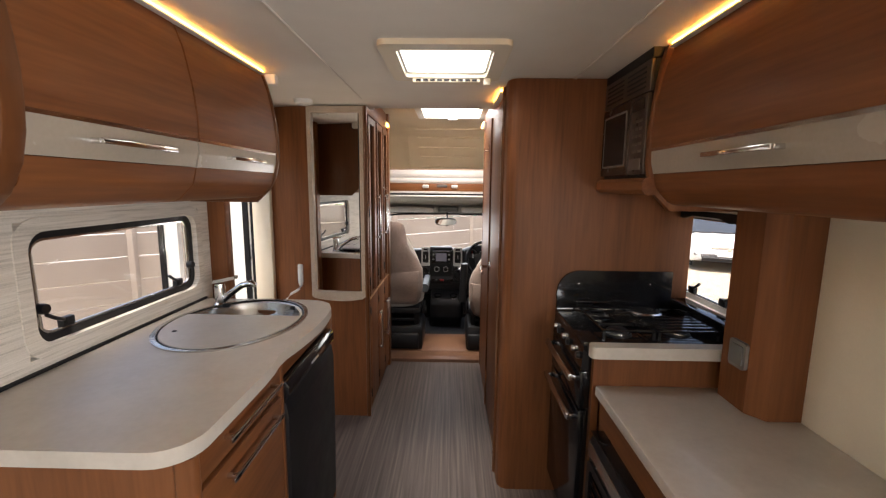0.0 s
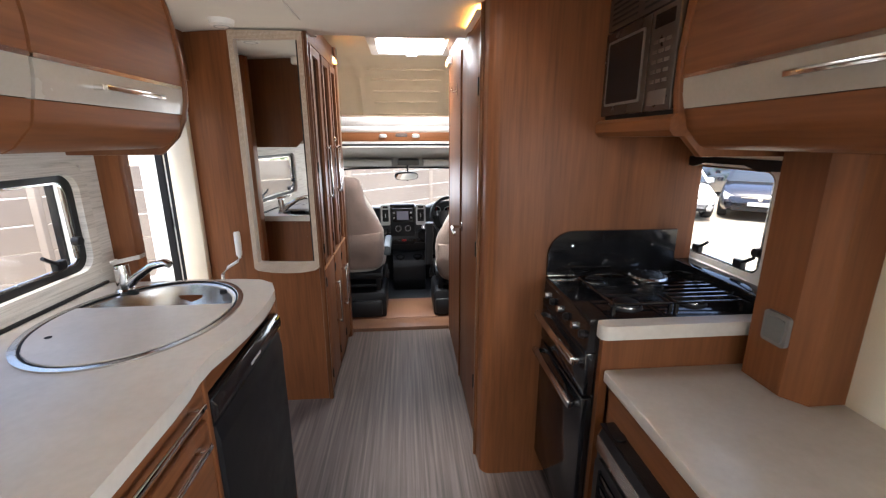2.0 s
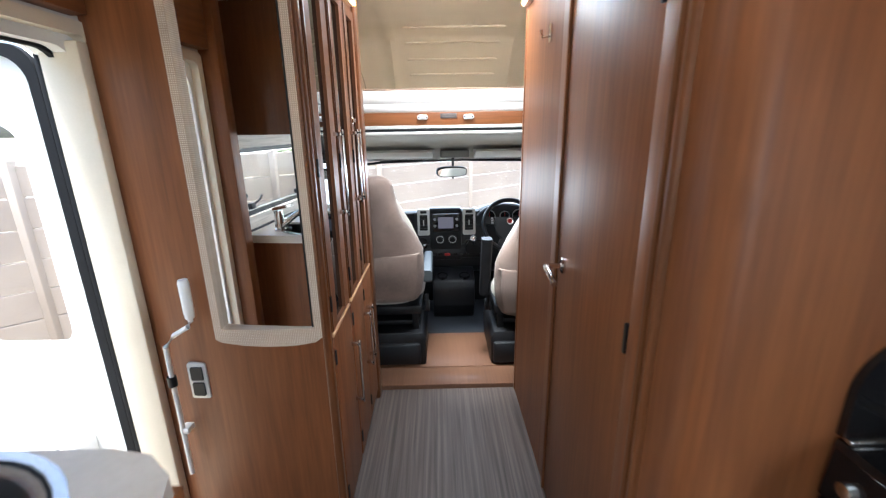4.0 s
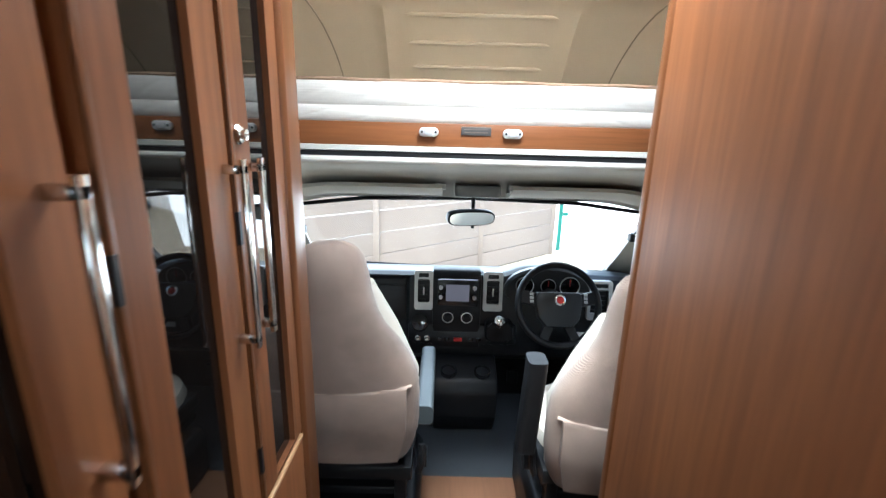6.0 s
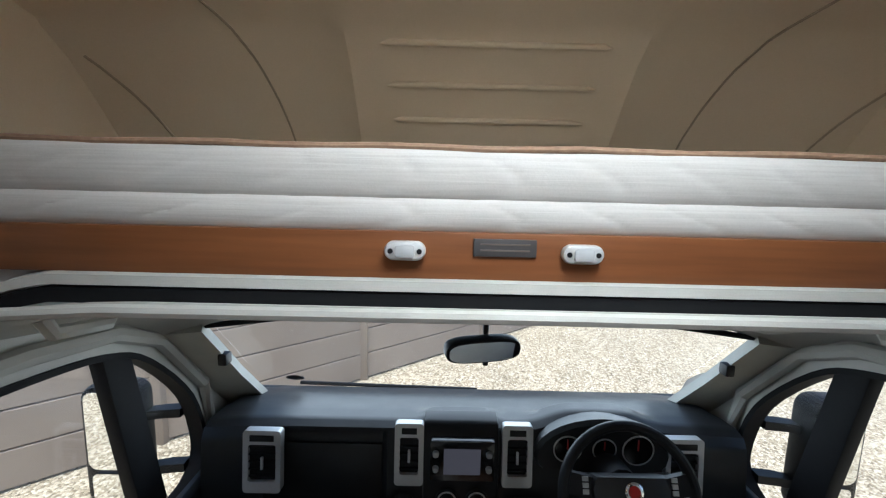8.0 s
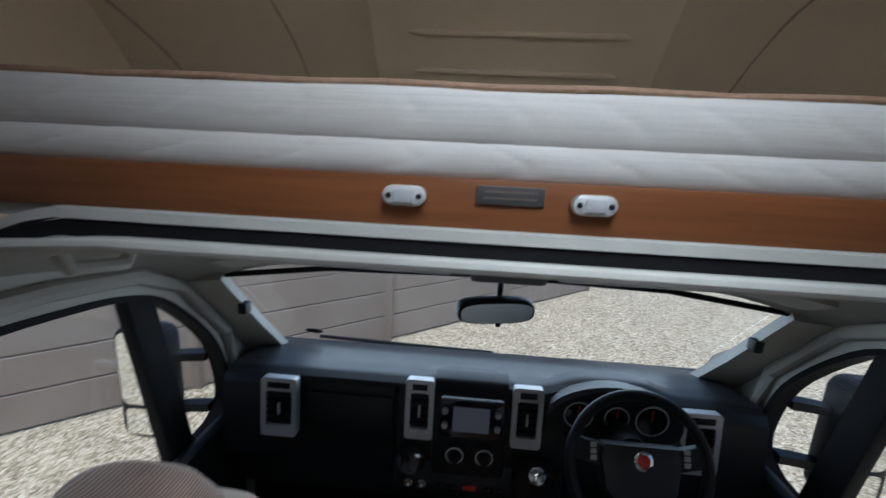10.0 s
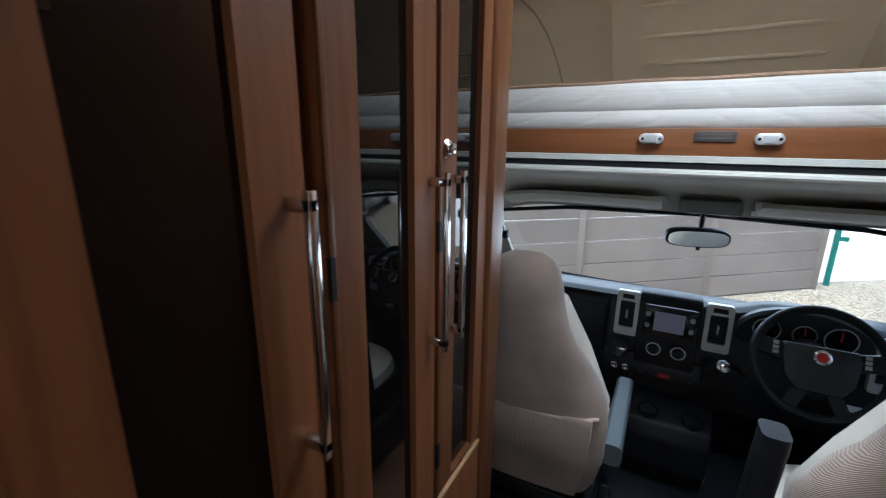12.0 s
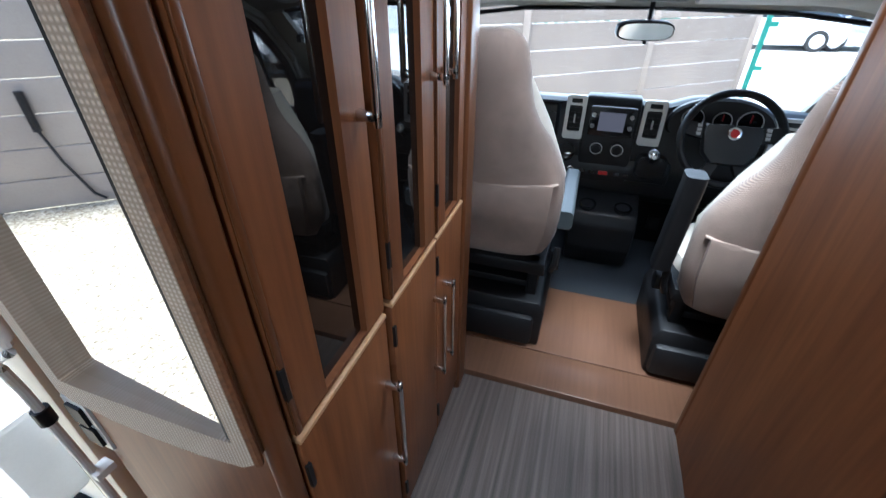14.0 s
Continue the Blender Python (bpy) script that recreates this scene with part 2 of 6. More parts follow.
def seat_cloth():
    m, n, l, p = nodes_of("seat_cloth")
    tc, mp = n.new("ShaderNodeTexCoord"), n.new("ShaderNodeMapping")
    mp.inputs["Rotation"].default_value = (0, 0.6, 0)
    l.new(tc.outputs["Object"], mp.inputs["Vector"])
    w, t = n.new("ShaderNodeTexWave"), n.new("ShaderNodeTexNoise")
    w.inputs["Scale"].default_value, w.inputs["Distortion"].default_value = 105, 0.9
    w.bands_direction = "Z"
    t.inputs["Scale"].default_value, t.inputs["Detail"].default_value = 9, 6
    l.new(mp.outputs["Vector"], w.inputs["Vector"])
    l.new(tc.outputs["Object"], t.inputs["Vector"])
    mx = n.new("ShaderNodeMix")
    mx.inputs["Factor"].default_value = 0.62
    l.new(w.outputs["Fac"], mx.inputs["A"])
    l.new(t.outputs["Fac"], mx.inputs["B"])
    ramp = n.new("ShaderNodeValToRGB")
    ramp.color_ramp.elements[0].color, ramp.color_ramp.elements[1].color = (0.10, 0.068, 0.053, 1), (0.36, 0.265, 0.215, 1)
    ramp.color_ramp.elements[0].position, ramp.color_ramp.elements[1].position = 0.15, 0.85
    l.new(mx.outputs["Result"], ramp.inputs["Fac"])
    l.new(ramp.outputs["Color"], p.inputs["Base Color"])
    p.inputs["Roughness"].default_value = 0.9
    p.inputs["Sheen Weight"].default_value = 0.2
    bp = n.new("ShaderNodeBump")
    bp.inputs["Strength"].default_value, bp.inputs["Distance"].default_value = 0.5, 0.002
    l.new(w.outputs["Fac"], bp.inputs["Height"])
    l.new(bp.outputs["Normal"], p.inputs["Normal"])
    return m


CLOTH = seat_cloth()
SEAT_CREAM = mat("cream_seat_cloth", (0.52, 0.475, 0.41), (0.46, 0.42, 0.36), 0.85, scale=12, fine=300, bump=0.3)
TICKING = striped("mattress_ticking", [(0.44, 0.41, 0.375), (0.48, 0.45, 0.415), (0.52, 0.49, 0.455)], "z", 170, 0.85, 0.25, 0.6)


# ---- building helpers ----
BASE = {}


def bm_box(x0, x1, y0, y1, z0, z1, bev=0.0, seg=2):
    bm = bmesh.new()
    bmesh.ops.create_cube(bm, size=1.0)
    for v in bm.verts:
        v.co = ((x0 + x1) / 2 + v.co.x * (x1 - x0), (y0 + y1) / 2 + v.co.y * (y1 - y0), (z0 + z1) / 2 + v.co.z * (z1 - z0))
    if bev:
        bmesh.ops.bevel(bm, geom=bm.edges[:], offset=bev, segments=seg, affect="EDGES", profile=0.5)
    return bm


def put(axis, a, u, v):
    return {"x": (a, u, v), "y": (u, a, v), "z": (u, v, a)}[axis]


def bm_loft(rings, caps=True):
    """A solid through rings of equally many points."""
    bm = bmesh.new()
    rows = [[bm.verts.new(p) for p in r] for r in rings]
    k = len(rings[0])
    for a, b in zip(rows, rows[1:]):
        for i in range(k):
            bm.faces.new((a[i], a[(i + 1) % k], b[(i + 1) % k], b[i]))
    if caps:
        bm.faces.new(rows[0][::-1])
        bm.faces.new(rows[-1])
    bmesh.ops.recalc_face_normals(bm, faces=bm.faces)
    return bm


def bm_prism(pts, axis, a, b, bev=0.0):
    bm = bm_loft([[put(axis, a, u, v) for u, v in pts], [put(axis, b, u, v) for u, v in pts]])
    if bev:
        bmesh.ops.bevel(bm, geom=bm.edges[:], offset=bev, segments=2, affect="EDGES", profile=0.5)
    return bm


def rrect(u0, u1, v0, v1, r, n=6):
    pts = []
    for cu, cv, a0 in ((u1 - r, v1 - r, 0), (u0 + r, v1 - r, 90), (u0 + r, v0 + r, 180), (u1 - r, v0 + r, 270)):
        for i in range(n + 1):
            a = radians(a0 + 90 * i / n)
            pts.append((cu + r * math.cos(a), cv + r * math.sin(a)))
    return pts


def oval(cu, cv, ru, rv, n=32, power=2.0):
    pts = []
    for i in range(n):
        a = 2 * math.pi * i / n
        c, s_ = math.cos(a), math.sin(a)
        pts.append((cu + ru * math.copysign(abs(c) ** (2 / power), c), cv + rv * math.copysign(abs(s_) ** (2 / power), s_)))
    return pts


def bm_ring(outer, inner, axis, a, b):
    """A frame: the band between two outlines of equally many points, from a to b along an axis."""
    loops = [[put(axis, a, *p) for p in outer], [put(axis, b, *p) for p in outer], [put(axis, b, *p) for p in inner], [put(axis, a, *p) for p in inner]]
    loops.append(loops[0])
    bm = bmesh.new()
    rows = [[bm.verts.new(p) for p in r] for r in loops[:4]]
    rows.append(rows[0])
    k = len(outer)
    for r, q in zip(rows, rows[1:]):
        for i in range(k):
            bm.faces.new((r[i], r[(i + 1) % k], q[(i + 1) % k], q[i]))
    bmesh.ops.recalc_face_normals(bm, faces=bm.faces)
    return bm


def bm_tube(path, r, n=8):
    rings = []
    path = [Vector(p) for p in path]
    for i, p in enumerate(path):
        d = (path[min(i + 1, len(path) - 1)] - path[max(i - 1, 0)]).normalized()
        up = Vector((0, 0, 1)) if abs(d.z) < 0.9 else Vector((1, 0, 0))
        a = d.cross(up).normalized()
        b = a.cross(d)
        rr = r[i] if isinstance(r, (list, tuple)) else r
        rings.append([p + rr * (math.cos(2 * math.pi * k / n) * a + math.sin(2 * math.pi * k / n) * b) for k in range(n)])
    return bm_loft(rings)


def bm_lathe(profile, m, n=24):
    """Turn (radius, height) about z, then place it with the matrix m."""
    hollow = profile[0][0] > 0.002
    prof = list(profile) + ([profile[0]] if hollow else [])
    rings = [[m @ Vector((max(r, 1e-4) * math.cos(2 * math.pi * k / n), max(r, 1e-4) * math.sin(2 * math.pi * k / n), h)) for k in range(n)] for r, h in prof]
    bm = bm_loft(rings, caps=not hollow)
    if hollow:
        bmesh.ops.remove_doubles(bm, verts=bm.verts[:], dist=1e-6)
    return bm


def bm_sheet(func, nu, nv, thick, holes=None):
    """A curved sheet with thickness; func(u, v) gives places for u, v from 0 to 1."""
    bm = bmesh.new()
    grid = [[bm.verts.new(func(i / nu, j / nv)) for j in range(nv + 1)] for i in range(nu + 1)]
    for i in range(nu):
        for j in range(nv):
            if holes and holes((i + 0.5) / nu, (j + 0.5) / nv):
                continue
            bm.faces.new((grid[i][j], grid[i + 1][j], grid[i + 1][j + 1], grid[i][j + 1]))
    bmesh.ops.recalc_face_normals(bm, faces=bm.faces)
    loose = [v for v in bm.verts if not v.link_faces]
    bmesh.ops.delete(bm, geom=loose, context="VERTS")
    bmesh.ops.solidify(bm, geom=bm.faces[:], thickness=thick)
    return bm


def bm_wall(axis, a, b, u0, u1, v0, v1, holes):
    """A flat wall from a to b along its axis, with rectangular openings (u0, u1, v0, v1)."""
    us = sorted({u0, u1, *[h[0] for h in holes], *[h[1] for h in holes]})
    vs = sorted({v0, v1, *[h[2] for h in holes], *[h[3] for h in holes]})
    bm = bmesh.new()
    def solid(i, j):
        if i < 0 or j < 0 or i >= len(us) - 1 or j >= len(vs) - 1:
            return False
        cu, cv = (us[i] + us[i + 1]) / 2, (vs[j] + vs[j + 1]) / 2
        return not any(h[0] < cu < h[1] and h[2] < cv < h[3] for h in holes)
    def quad(*pts):
        bm.faces.new([bm.verts.new(p) for p in pts])
    for i in range(len(us) - 1):
        for j in range(len(vs) - 1):
            if not solid(i, j):
                continue
            p, q, r, s_ = us[i], us[i + 1], vs[j], vs[j + 1]
            for w in (a, b):
                quad(put(axis, w, p, r), put(axis, w, q, r), put(axis, w, q, s_), put(axis, w, p, s_))
            if not solid(i - 1, j):
                quad(put(axis, a, p, r), put(axis, b, p, r), put(axis, b, p, s_), put(axis, a, p, s_))
            if not solid(i + 1, j):
                quad(put(axis, a, q, r), put(axis, b, q, r), put(axis, b, q, s_), put(axis, a, q, s_))
            if not solid(i, j - 1):
                quad(put(axis, a, p, r), put(axis, b, p, r), put(axis, b, q, r), put(axis, a, q, r))
            if not solid(i, j + 1):
                quad(put(axis, a, p, s_), put(axis, b, p, s_), put(axis, b, q, s_), put(axis, a, q, s_))
    bmesh.ops.remove_doubles(bm, verts=bm.verts[:], dist=1e-5)
    bmesh.ops.recalc_face_normals(bm, faces=bm.faces)
    return bm


def join(*bms):
    out = bms[0]
    for b in bms[1:]:
        me = bpy.data.meshes.new("tmp")
        b.to_mesh(me)
        b.free()
        out.from_mesh(me)
        bpy.data.meshes.remove(me)
    return out


def thing(name, label, category, base=(0, 0, 0), group="", kind=""):
    ob = new(name)
    ob.empty_display_size = 0.1
    ob.location = base
    BASE[ob.name] = Vector(base)
    return tagged(ob, label, category, group, kind)


def part(name, bm, material, parent=None, label="", smooth=True, angle=35):
    me = bpy.data.meshes.new(name)
    off = BASE.get(parent.name, Vector((0, 0, 0))) if parent else Vector((0, 0, 0))
    bmesh.ops.translate(bm, verts=bm.verts[:], vec=-off)
    bmesh.ops.recalc_face_normals(bm, faces=bm.faces[:])
    if smooth:
        for f in bm.faces:
            f.smooth = True
        for e in bm.edges:
            if len(e.link_faces) == 2 and e.calc_face_angle(0) > radians(angle):
                e.smooth = False
    bm.to_mesh(me)
    bm.free()
    me.materials.append(material)
    ob = new(name, me)
    if parent:
        ob.parent = parent
        BASE[ob.name] = off
    if label:
        ob["label"] = label
    return ob


def solo(name, bm, material, label, category, kind="", group="", base=(0, 0, 0)):
    """A thing of one mesh."""
    bmesh.ops.translate(bm, verts=bm.verts[:], vec=-Vector(base))
    ob = part(name, bm, material)
    ob.location = base
    BASE[ob.name] = Vector(base)
    return tagged(ob, label, category, group, kind)


PIVOT, SWING = Vector((-0.448, 2.49, 0)), -3.5


def swing(ob, dx=0.0, dz=0.0):
    """Turn a thing built in the plane y = 2.49 onto the curved cabinet side."""
    m = Matrix.Translation(PIVOT) @ pose(0, 0, 0, 0, 0, SWING) @ Matrix.Translation(-PIVOT) @ Matrix.Translation((dx, 0, dz))
    ob.matrix_world = m @ Matrix.Translation(ob.location)
    return ob


def setting(name, bm, material, label):
    return tagged(part(name, bm, material), label, kind="structure")

# ---- structure ----
XL, XR, ZC = -1.07, 1.135, 1.938      # side walls and ceiling
YB, YF = -1.7, 3.355                  # rear wall, front end of the striped flooring

setting("floor", bm_box(XL, XR, YB, YF, -0.05, 0.0), LINO, "grey and brown striped woven-look vinyl flooring")
setting("floor_cab_entrance", join(bm_box(-1.05, 1.1, YF, 3.535, -0.05, 0.028, 0.004), bm_box(-1.05, 1.1, 3.538, 3.97, -0.05, 0.03, 0.004)), WOOD_FLOOR, "light wood-effect floor board behind the cab seats")
setting("floor_cab", bm_box(-0.95, 0.95, 3.97, 4.9, -0.09, -0.03), MATTING, "dark blue-black ribbed rubber mat in the cab")

KW = (1.015, 1.815, 0.995, 1.37)       # kitchen window: y, y, z, z
DW = (1.95, 2.60, -0.25, 1.70)        # entrance door
LW = (-1.35, -0.35, 0.95, 1.45)       # lounge windows, assumed out of view to admit light
HW = (1.485, 1.985, 0.955, 1.40)      # hob window
setting("wall_left", bm_wall("x", XL - 0.035, XL, YB, 3.4, -0.3, 2.1, [KW, DW, LW]), WALLPAPER, "pale grey ribbed wallcovering")
setting("wall_right", bm_wall("x", XR, XR + 0.035, YB, 3.4, -0.1, 2.1, [HW, LW]), CREAM, "plain cream wallboard")
# the rear opening is out of view, added to let light in
setting("wall_rear", bm_wall("y", YB - 0.04, YB, XL - 0.035, XR + 0.035, -0.1, 2.1, [(-0.7, 0.75, 0.9, 1.55)]), CREAM, "plain cream rear wall")
setting("ceiling", join(bm_wall("z", ZC, ZC + 0.03, XL, XR, YB, 2.585, [(-0.135, 0.195, 1.43, 1.78)]),
                        bm_box(-0.436, -0.426, YB, 2.3, ZC - 0.006, ZC, 0.002), bm_box(0.575, 0.585, YB, 1.85, ZC - 0.006, ZC, 0.002)), CEIL, "off-white textured ceiling lining with slim joint strips")
setting("wall_over_cab_left", bm_box(-1.12, -1.05, 2.6, 4.8, 1.36, 2.15), GRP, "tan moulded lining")
setting("wall_over_cab_right", bm_box(1.05, 1.12, 2.6, 4.8, 1.36, 2.15), GRP, "tan moulded lining")
setting("wall_header", bm_wall("y", 2.585, 2.62, XL, XR, ZC - 0.002, 2.14, [(-0.42, 0.31, ZC - 0.002, 2.03)]), CEIL, "off-white arch edge at the overcab opening")

# overcab lining: ceiling running into the sloping ribbed nose
PROF = [(2.60, 2.06), (3.02, 2.065), (3.10, 2.065), (3.30, 2.065), (3.58, 2.06), (3.9, 2.06), (4.2, 2.05), (4.38, 2.00), (4.47, 1.93), (4.55, 1.84), (4.63, 1.74), (4.71, 1.60), (4.75, 1.42)]


def nose(u, v):
    x = -1.06 + 2.12 * u
    k = v * (len(PROF) - 1)
    i = min(int(k), len(PROF) - 2)
    y = PROF[i][0] + (PROF[i + 1][0] - PROF[i][0]) * (k - i)
    z = PROF[i][1] + (PROF[i + 1][1] - PROF[i][1]) * (k - i)
    s_ = max(0.0, abs(x - 0.02) - 0.42)
    bow = 0.55 * s_ * s_ + (0.025 * math.exp(-((abs(x - 0.02) - 0.42) / 0.03) ** 2) if v > 0.4 else 0)
    w = max(0.0, min(1.0, (v - 0.3) / 0.3))
    return (x, y - 0.9 * bow * w, z - 0.55 * bow * (1 - 0.5 * w))


lining = setting("ceiling_overcab", bm_sheet(nose, 64, 48, 0.002, lambda u, v: -0.17 < -1.06 + 2.12 * u < 0.28 and 2.0 / 12 < v < 4.0 / 12), GRP, "tan moulded overcab lining with pressed ribs")
# pressed ribs across the nose
def rib(z, y, half):
    pts = [(0.02 - half, y + 0.004, z), (0.02 - half + 0.03, y - 0.006, z), (0.02 + half - 0.03, y - 0.006, z), (0.02 + half, y + 0.004, z)]
    return bm_tube(pts, [0.002, 0.0085, 0.0085, 0.002], 10)


RIBS = [(1.69, 4.655, 0.30), (1.79, 4.586, 0.31), (1.88, 4.510, 0.32), (1.97, 4.415, 0.33), (2.035, 4.25, 0.34)]
for r in RIBS:
    part("rib", rib(*r), GRP, lining)
SEAM = mat("lining_seam", (0.36, 0.28, 0.19), None, 0.6)
for sg in (-1, 1):
    for xa, xb, v0 in ((0.63, 0.76, 0.5), (0.94, 1.04, 0.66)):
        pts = []
        for k in range(15):
            v = 0.94 + (v0 - 0.94) * k / 14
            x = 0.02 + sg * (xa + (xb - xa) * (k / 14) ** 2)
            q = nose((x + 1.06) / 2.12, v)
            pts.append((q[0], q[1] - 0.002, q[2] - 0.003))
        part("seam", bm_tube(pts, 0.0035, 6), SEAM, lining)


def roof_light(name, label, x0, x1, y0, y1, z, dome_z):
    t = thing(name, label, "roof light", ((x0 + x1) / 2, (y0 + y1) / 2, z))
    part("frame", bm_ring(rrect(x0 - 0.055, x1 + 0.055, y0 - 0.06, y1 + 0.06, 0.03), rrect(x0, x1, y0, y1, 0.025), "z", z - 0.018, z + 0.004), WHITE if name == "overcab_roof_light" else CREAM, t)
    part("collar", bm_ring(rrect(x0, x1, y0, y1, 0.025), rrect(x0 + 0.008, x1 - 0.008, y0 + 0.008, y1 - 0.008, 0.02), "z", z, dome_z), WHITE, t)
    def dome(u, v):
        return (x0 + (x1 - x0) * u, y0 + (y1 - y0) * v, dome_z + 0.05 * math.sin(math.pi * u) ** 0.5 * math.sin(math.pi * v) ** 0.5)
    # opaque dome whose own glow replaces the daylight
    part("dome", bm_sheet(dome, 12, 12, 0.003), DOME_CAB if name == "overcab_roof_light" else DOME, t, "frosted acrylic dome glowing in place of daylight").visible_shadow = False
    return t


rl = roof_light("kitchen_roof_light", "cream-framed ceiling roof light with a fan behind its grille", -0.135, 0.195, 1.43, 1.78, ZC, 2.05)
for k in range(6):
    a = 2 * math.pi * k / 6
    part("fan_blade", bm_loft([[(0.03 + r * math.cos(a + d) , 1.6 + r * math.sin(a + d), 2.02 + dz) for d, dz in ((-0.22, 0), (0.22, 0.012), (0.22, 0.014), (-0.22, 0.002))] for r in (0.03, 0.14)]), GREY, rl)
part("grille", bm_box(-0.11, 0.17, 1.785, 1.825, ZC - 0.035, ZC - 0.018, 0.004), CREAM, rl)
for k in range(9):
    part("grille_slot", bm_box(-0.095 + k * 0.029, -0.075 + k * 0.029, 1.783, 1.786, ZC - 0.031, ZC - 0.023), RUBBER, rl)
part("latch", bm_box(0.185, 0.215, 1.78, 1.81, ZC - 0.045, ZC - 0.018, 0.005), CREAM, rl)
rl2 = roof_light("overcab_roof_light", "white-framed opening roof light over the cab", -0.17, 0.28, 3.1, 3.58, 2.058, 2.12)
part("catch", bm_box(0.02, 0.1, 3.585, 3.62, 2.025, 2.045, 0.005), GREY, rl2)

# ---- kitchen, left side ----


def xprof(z):
    pts = [(-0.80, 1.418), (-0.765, 1.425), (-0.715, 1.475), (-0.694, 1.56), (-0.688, 1.65), (-0.697, 1.75), (-0.718, 1.86), (-0.745, ZC)]
    for (x0, z0), (x1, z1) in zip(pts, pts[1:]):
        if z0 <= z <= z1:
            return x0 + (x1 - x0) * (z - z0) / (z1 - z0)
    return pts[-1][0]


def front_panel(bot, top, proud, back, side):
    """Outline of a bowed locker front between two heights."""
    zs = [bot + (top - bot) * k / 10 for k in range(11)]
    f_ = [(xprof(z) + proud, z) for z in zs]
    b_ = [(xprof(z) - back, z) for z in reversed(zs)]
    return [(x if side < 0 else 0.033 - x, z) for x, z in f_ + b_]


def overhead_locker(side, y0, y1, label, strip=False):
    xw = XL if side < 0 else XR
    base = (xw * 0.85, (y0 + y1) / 2, 1.42)
    t = thing("overhead_locker", label, "locker", base, "overhead kitchen lockers")
    body = [(xprof(z) - 0.012, z) for z in [1.42 + 0.05 * k for k in range(11)]] + [(XL, ZC - 0.012), (XL, 1.42)]
    part("body", bm_prism([(x if side < 0 else 0.033 - x, z) for x, z in body], "y", y0, y1), WOOD_Y, t)
    part("lower_rail", bm_prism(front_panel(1.422, 1.522, 0.004, 0.012, side), "y", y0 + 0.001, y1 - 0.001), WOOD_Y, t)
    part("door", bm_prism(front_panel(1.60, ZC - 0.012, 0.006, 0.012, side), "y", y0 + 0.002, y1 - 0.002), WOOD_Y, t)
    band = part("fascia", bm_prism(front_panel(1.524, 1.598, 0.005, 0.012, side), "y", y0 + 0.002, y1 - 0.002), TAUPE, t, "taupe gloss fascia strip")
    part("trim_strip", bm_prism(front_panel(1.597, 1.606, 0.008, 0.008, side), "y", y0 + 0.002, y1 - 0.002), CHROME, t)
    xb = xprof(1.56) + 0.028
    xb = xb if side < 0 else 0.033 - xb
    ym, hl = (y0 + y1) / 2, 0.12
    part("handle", join(bm_box(min(xb, xb - side * 0.008), max(xb, xb - side * 0.008), ym - hl, ym + hl, 1.556, 1.568, 0.002),
                        bm_box(min(xb, xb + side * 0.03), max(xb, xb + side * 0.03), ym - hl, ym - hl + 0.012, 1.556, 1.568, 0.002),
                        bm_box(min(xb, xb + side * 0.03), max(xb, xb + side * 0.03), ym + hl - 0.012, ym + hl, 1.556, 1.568, 0.002)), CHROME, band, "slim chrome bar handle")
    return t


overhead_locker(-1, 1.215, 1.765, "bow-fronted cherry overhead locker, closed, above the sink")
overhead_locker(-1, 0.70, 1.21, "bow-fronted cherry overhead locker, closed, above the worktop")
overhead_locker(-1, 0.02, 0.655, "bow-fronted cherry overhead locker beside the lounge")
def end_cheek(side, y0, y1, name="locker_end_panel"):
    zs = [1.40 + 0.054 * k for k in range(11)]
    f_ = [((xprof(max(z, 1.419)) + 0.014), z) for z in zs]
    pts = f_ + [(XL, ZC - 0.008), (XL, 1.40)]
    return solo(name, bm_prism([(x if side < 0 else 0.033 - x, z) for x, z in pts], "y", y0, y1, 0.003), WOOD_EDGE, "dark cherry shaped end panel of the overhead lockers", "panel")
end_cheek(-1, 1.766, 1.782)
end_cheek(-1, 0.657, 0.698)

# strip lights on top of the lockers
def led_strip(x, y0, y1, z, label):
    t = thing("led_strip", label, "light", (x, (y0 + y1) / 2, z), "warm strip lights")
    part("channel", bm_box(x - 0.014, x + 0.014, y0, y1, z - 0.010, z - 0.004, 0.001), WHITE, t)
    part("diffuser", bm_box(x - 0.010, x + 0.010, y0 + 0.004, y1 - 0.004, z - 0.004, z + 0.004, 0.002), LED, t, "glowing warm diffuser")
    return t


# kitchen units below the left worktop
t = thing("drawer_unit", "cherry kitchen drawer unit with two slim bar handles", "kitchen unit", (-0.75, 0.98, 0))
part("body", bm_box(XL, -0.495, 0.745, 1.215, 0.0, 0.918, 0.002), WOOD_Z, t)
def bar_handle_y(parent, x, y0, y1, z, d=0.03, label="slim chrome bar handle"):
    return part("handle", join(bm_box(x + d - 0.008, x + d, y0, y1, z - 0.006, z + 0.006, 0.002), bm_box(x, x + d, y0 + 0.015, y0 + 0.027, z - 0.005, z + 0.005, 0.001),
                               bm_box(x, x + d, y1 - 0.027, y1 - 0.015, z - 0.005, z + 0.005, 0.001)), CHROME, parent, label)
d1 = part("drawer", bm_box(-0.494, -0.476, 0.765, 1.205, 0.828, 0.915, 0.003), WOOD_Y, t)
d2 = part("door", bm_box(-0.494, -0.476, 0.765, 1.205, 0.06, 0.81, 0.003), WOOD_Y, t)
bar_handle_y(d1, -0.476, 0.86, 1.16, 0.878)
bar_handle_y(d2, -0.476, 0.86, 1.16, 0.775)
part("corner_post", bm_prism(rrect(-0.51, -0.462, 0.735, 0.765, 0.012), "z", 0, 0.918), WOOD_Z, t)

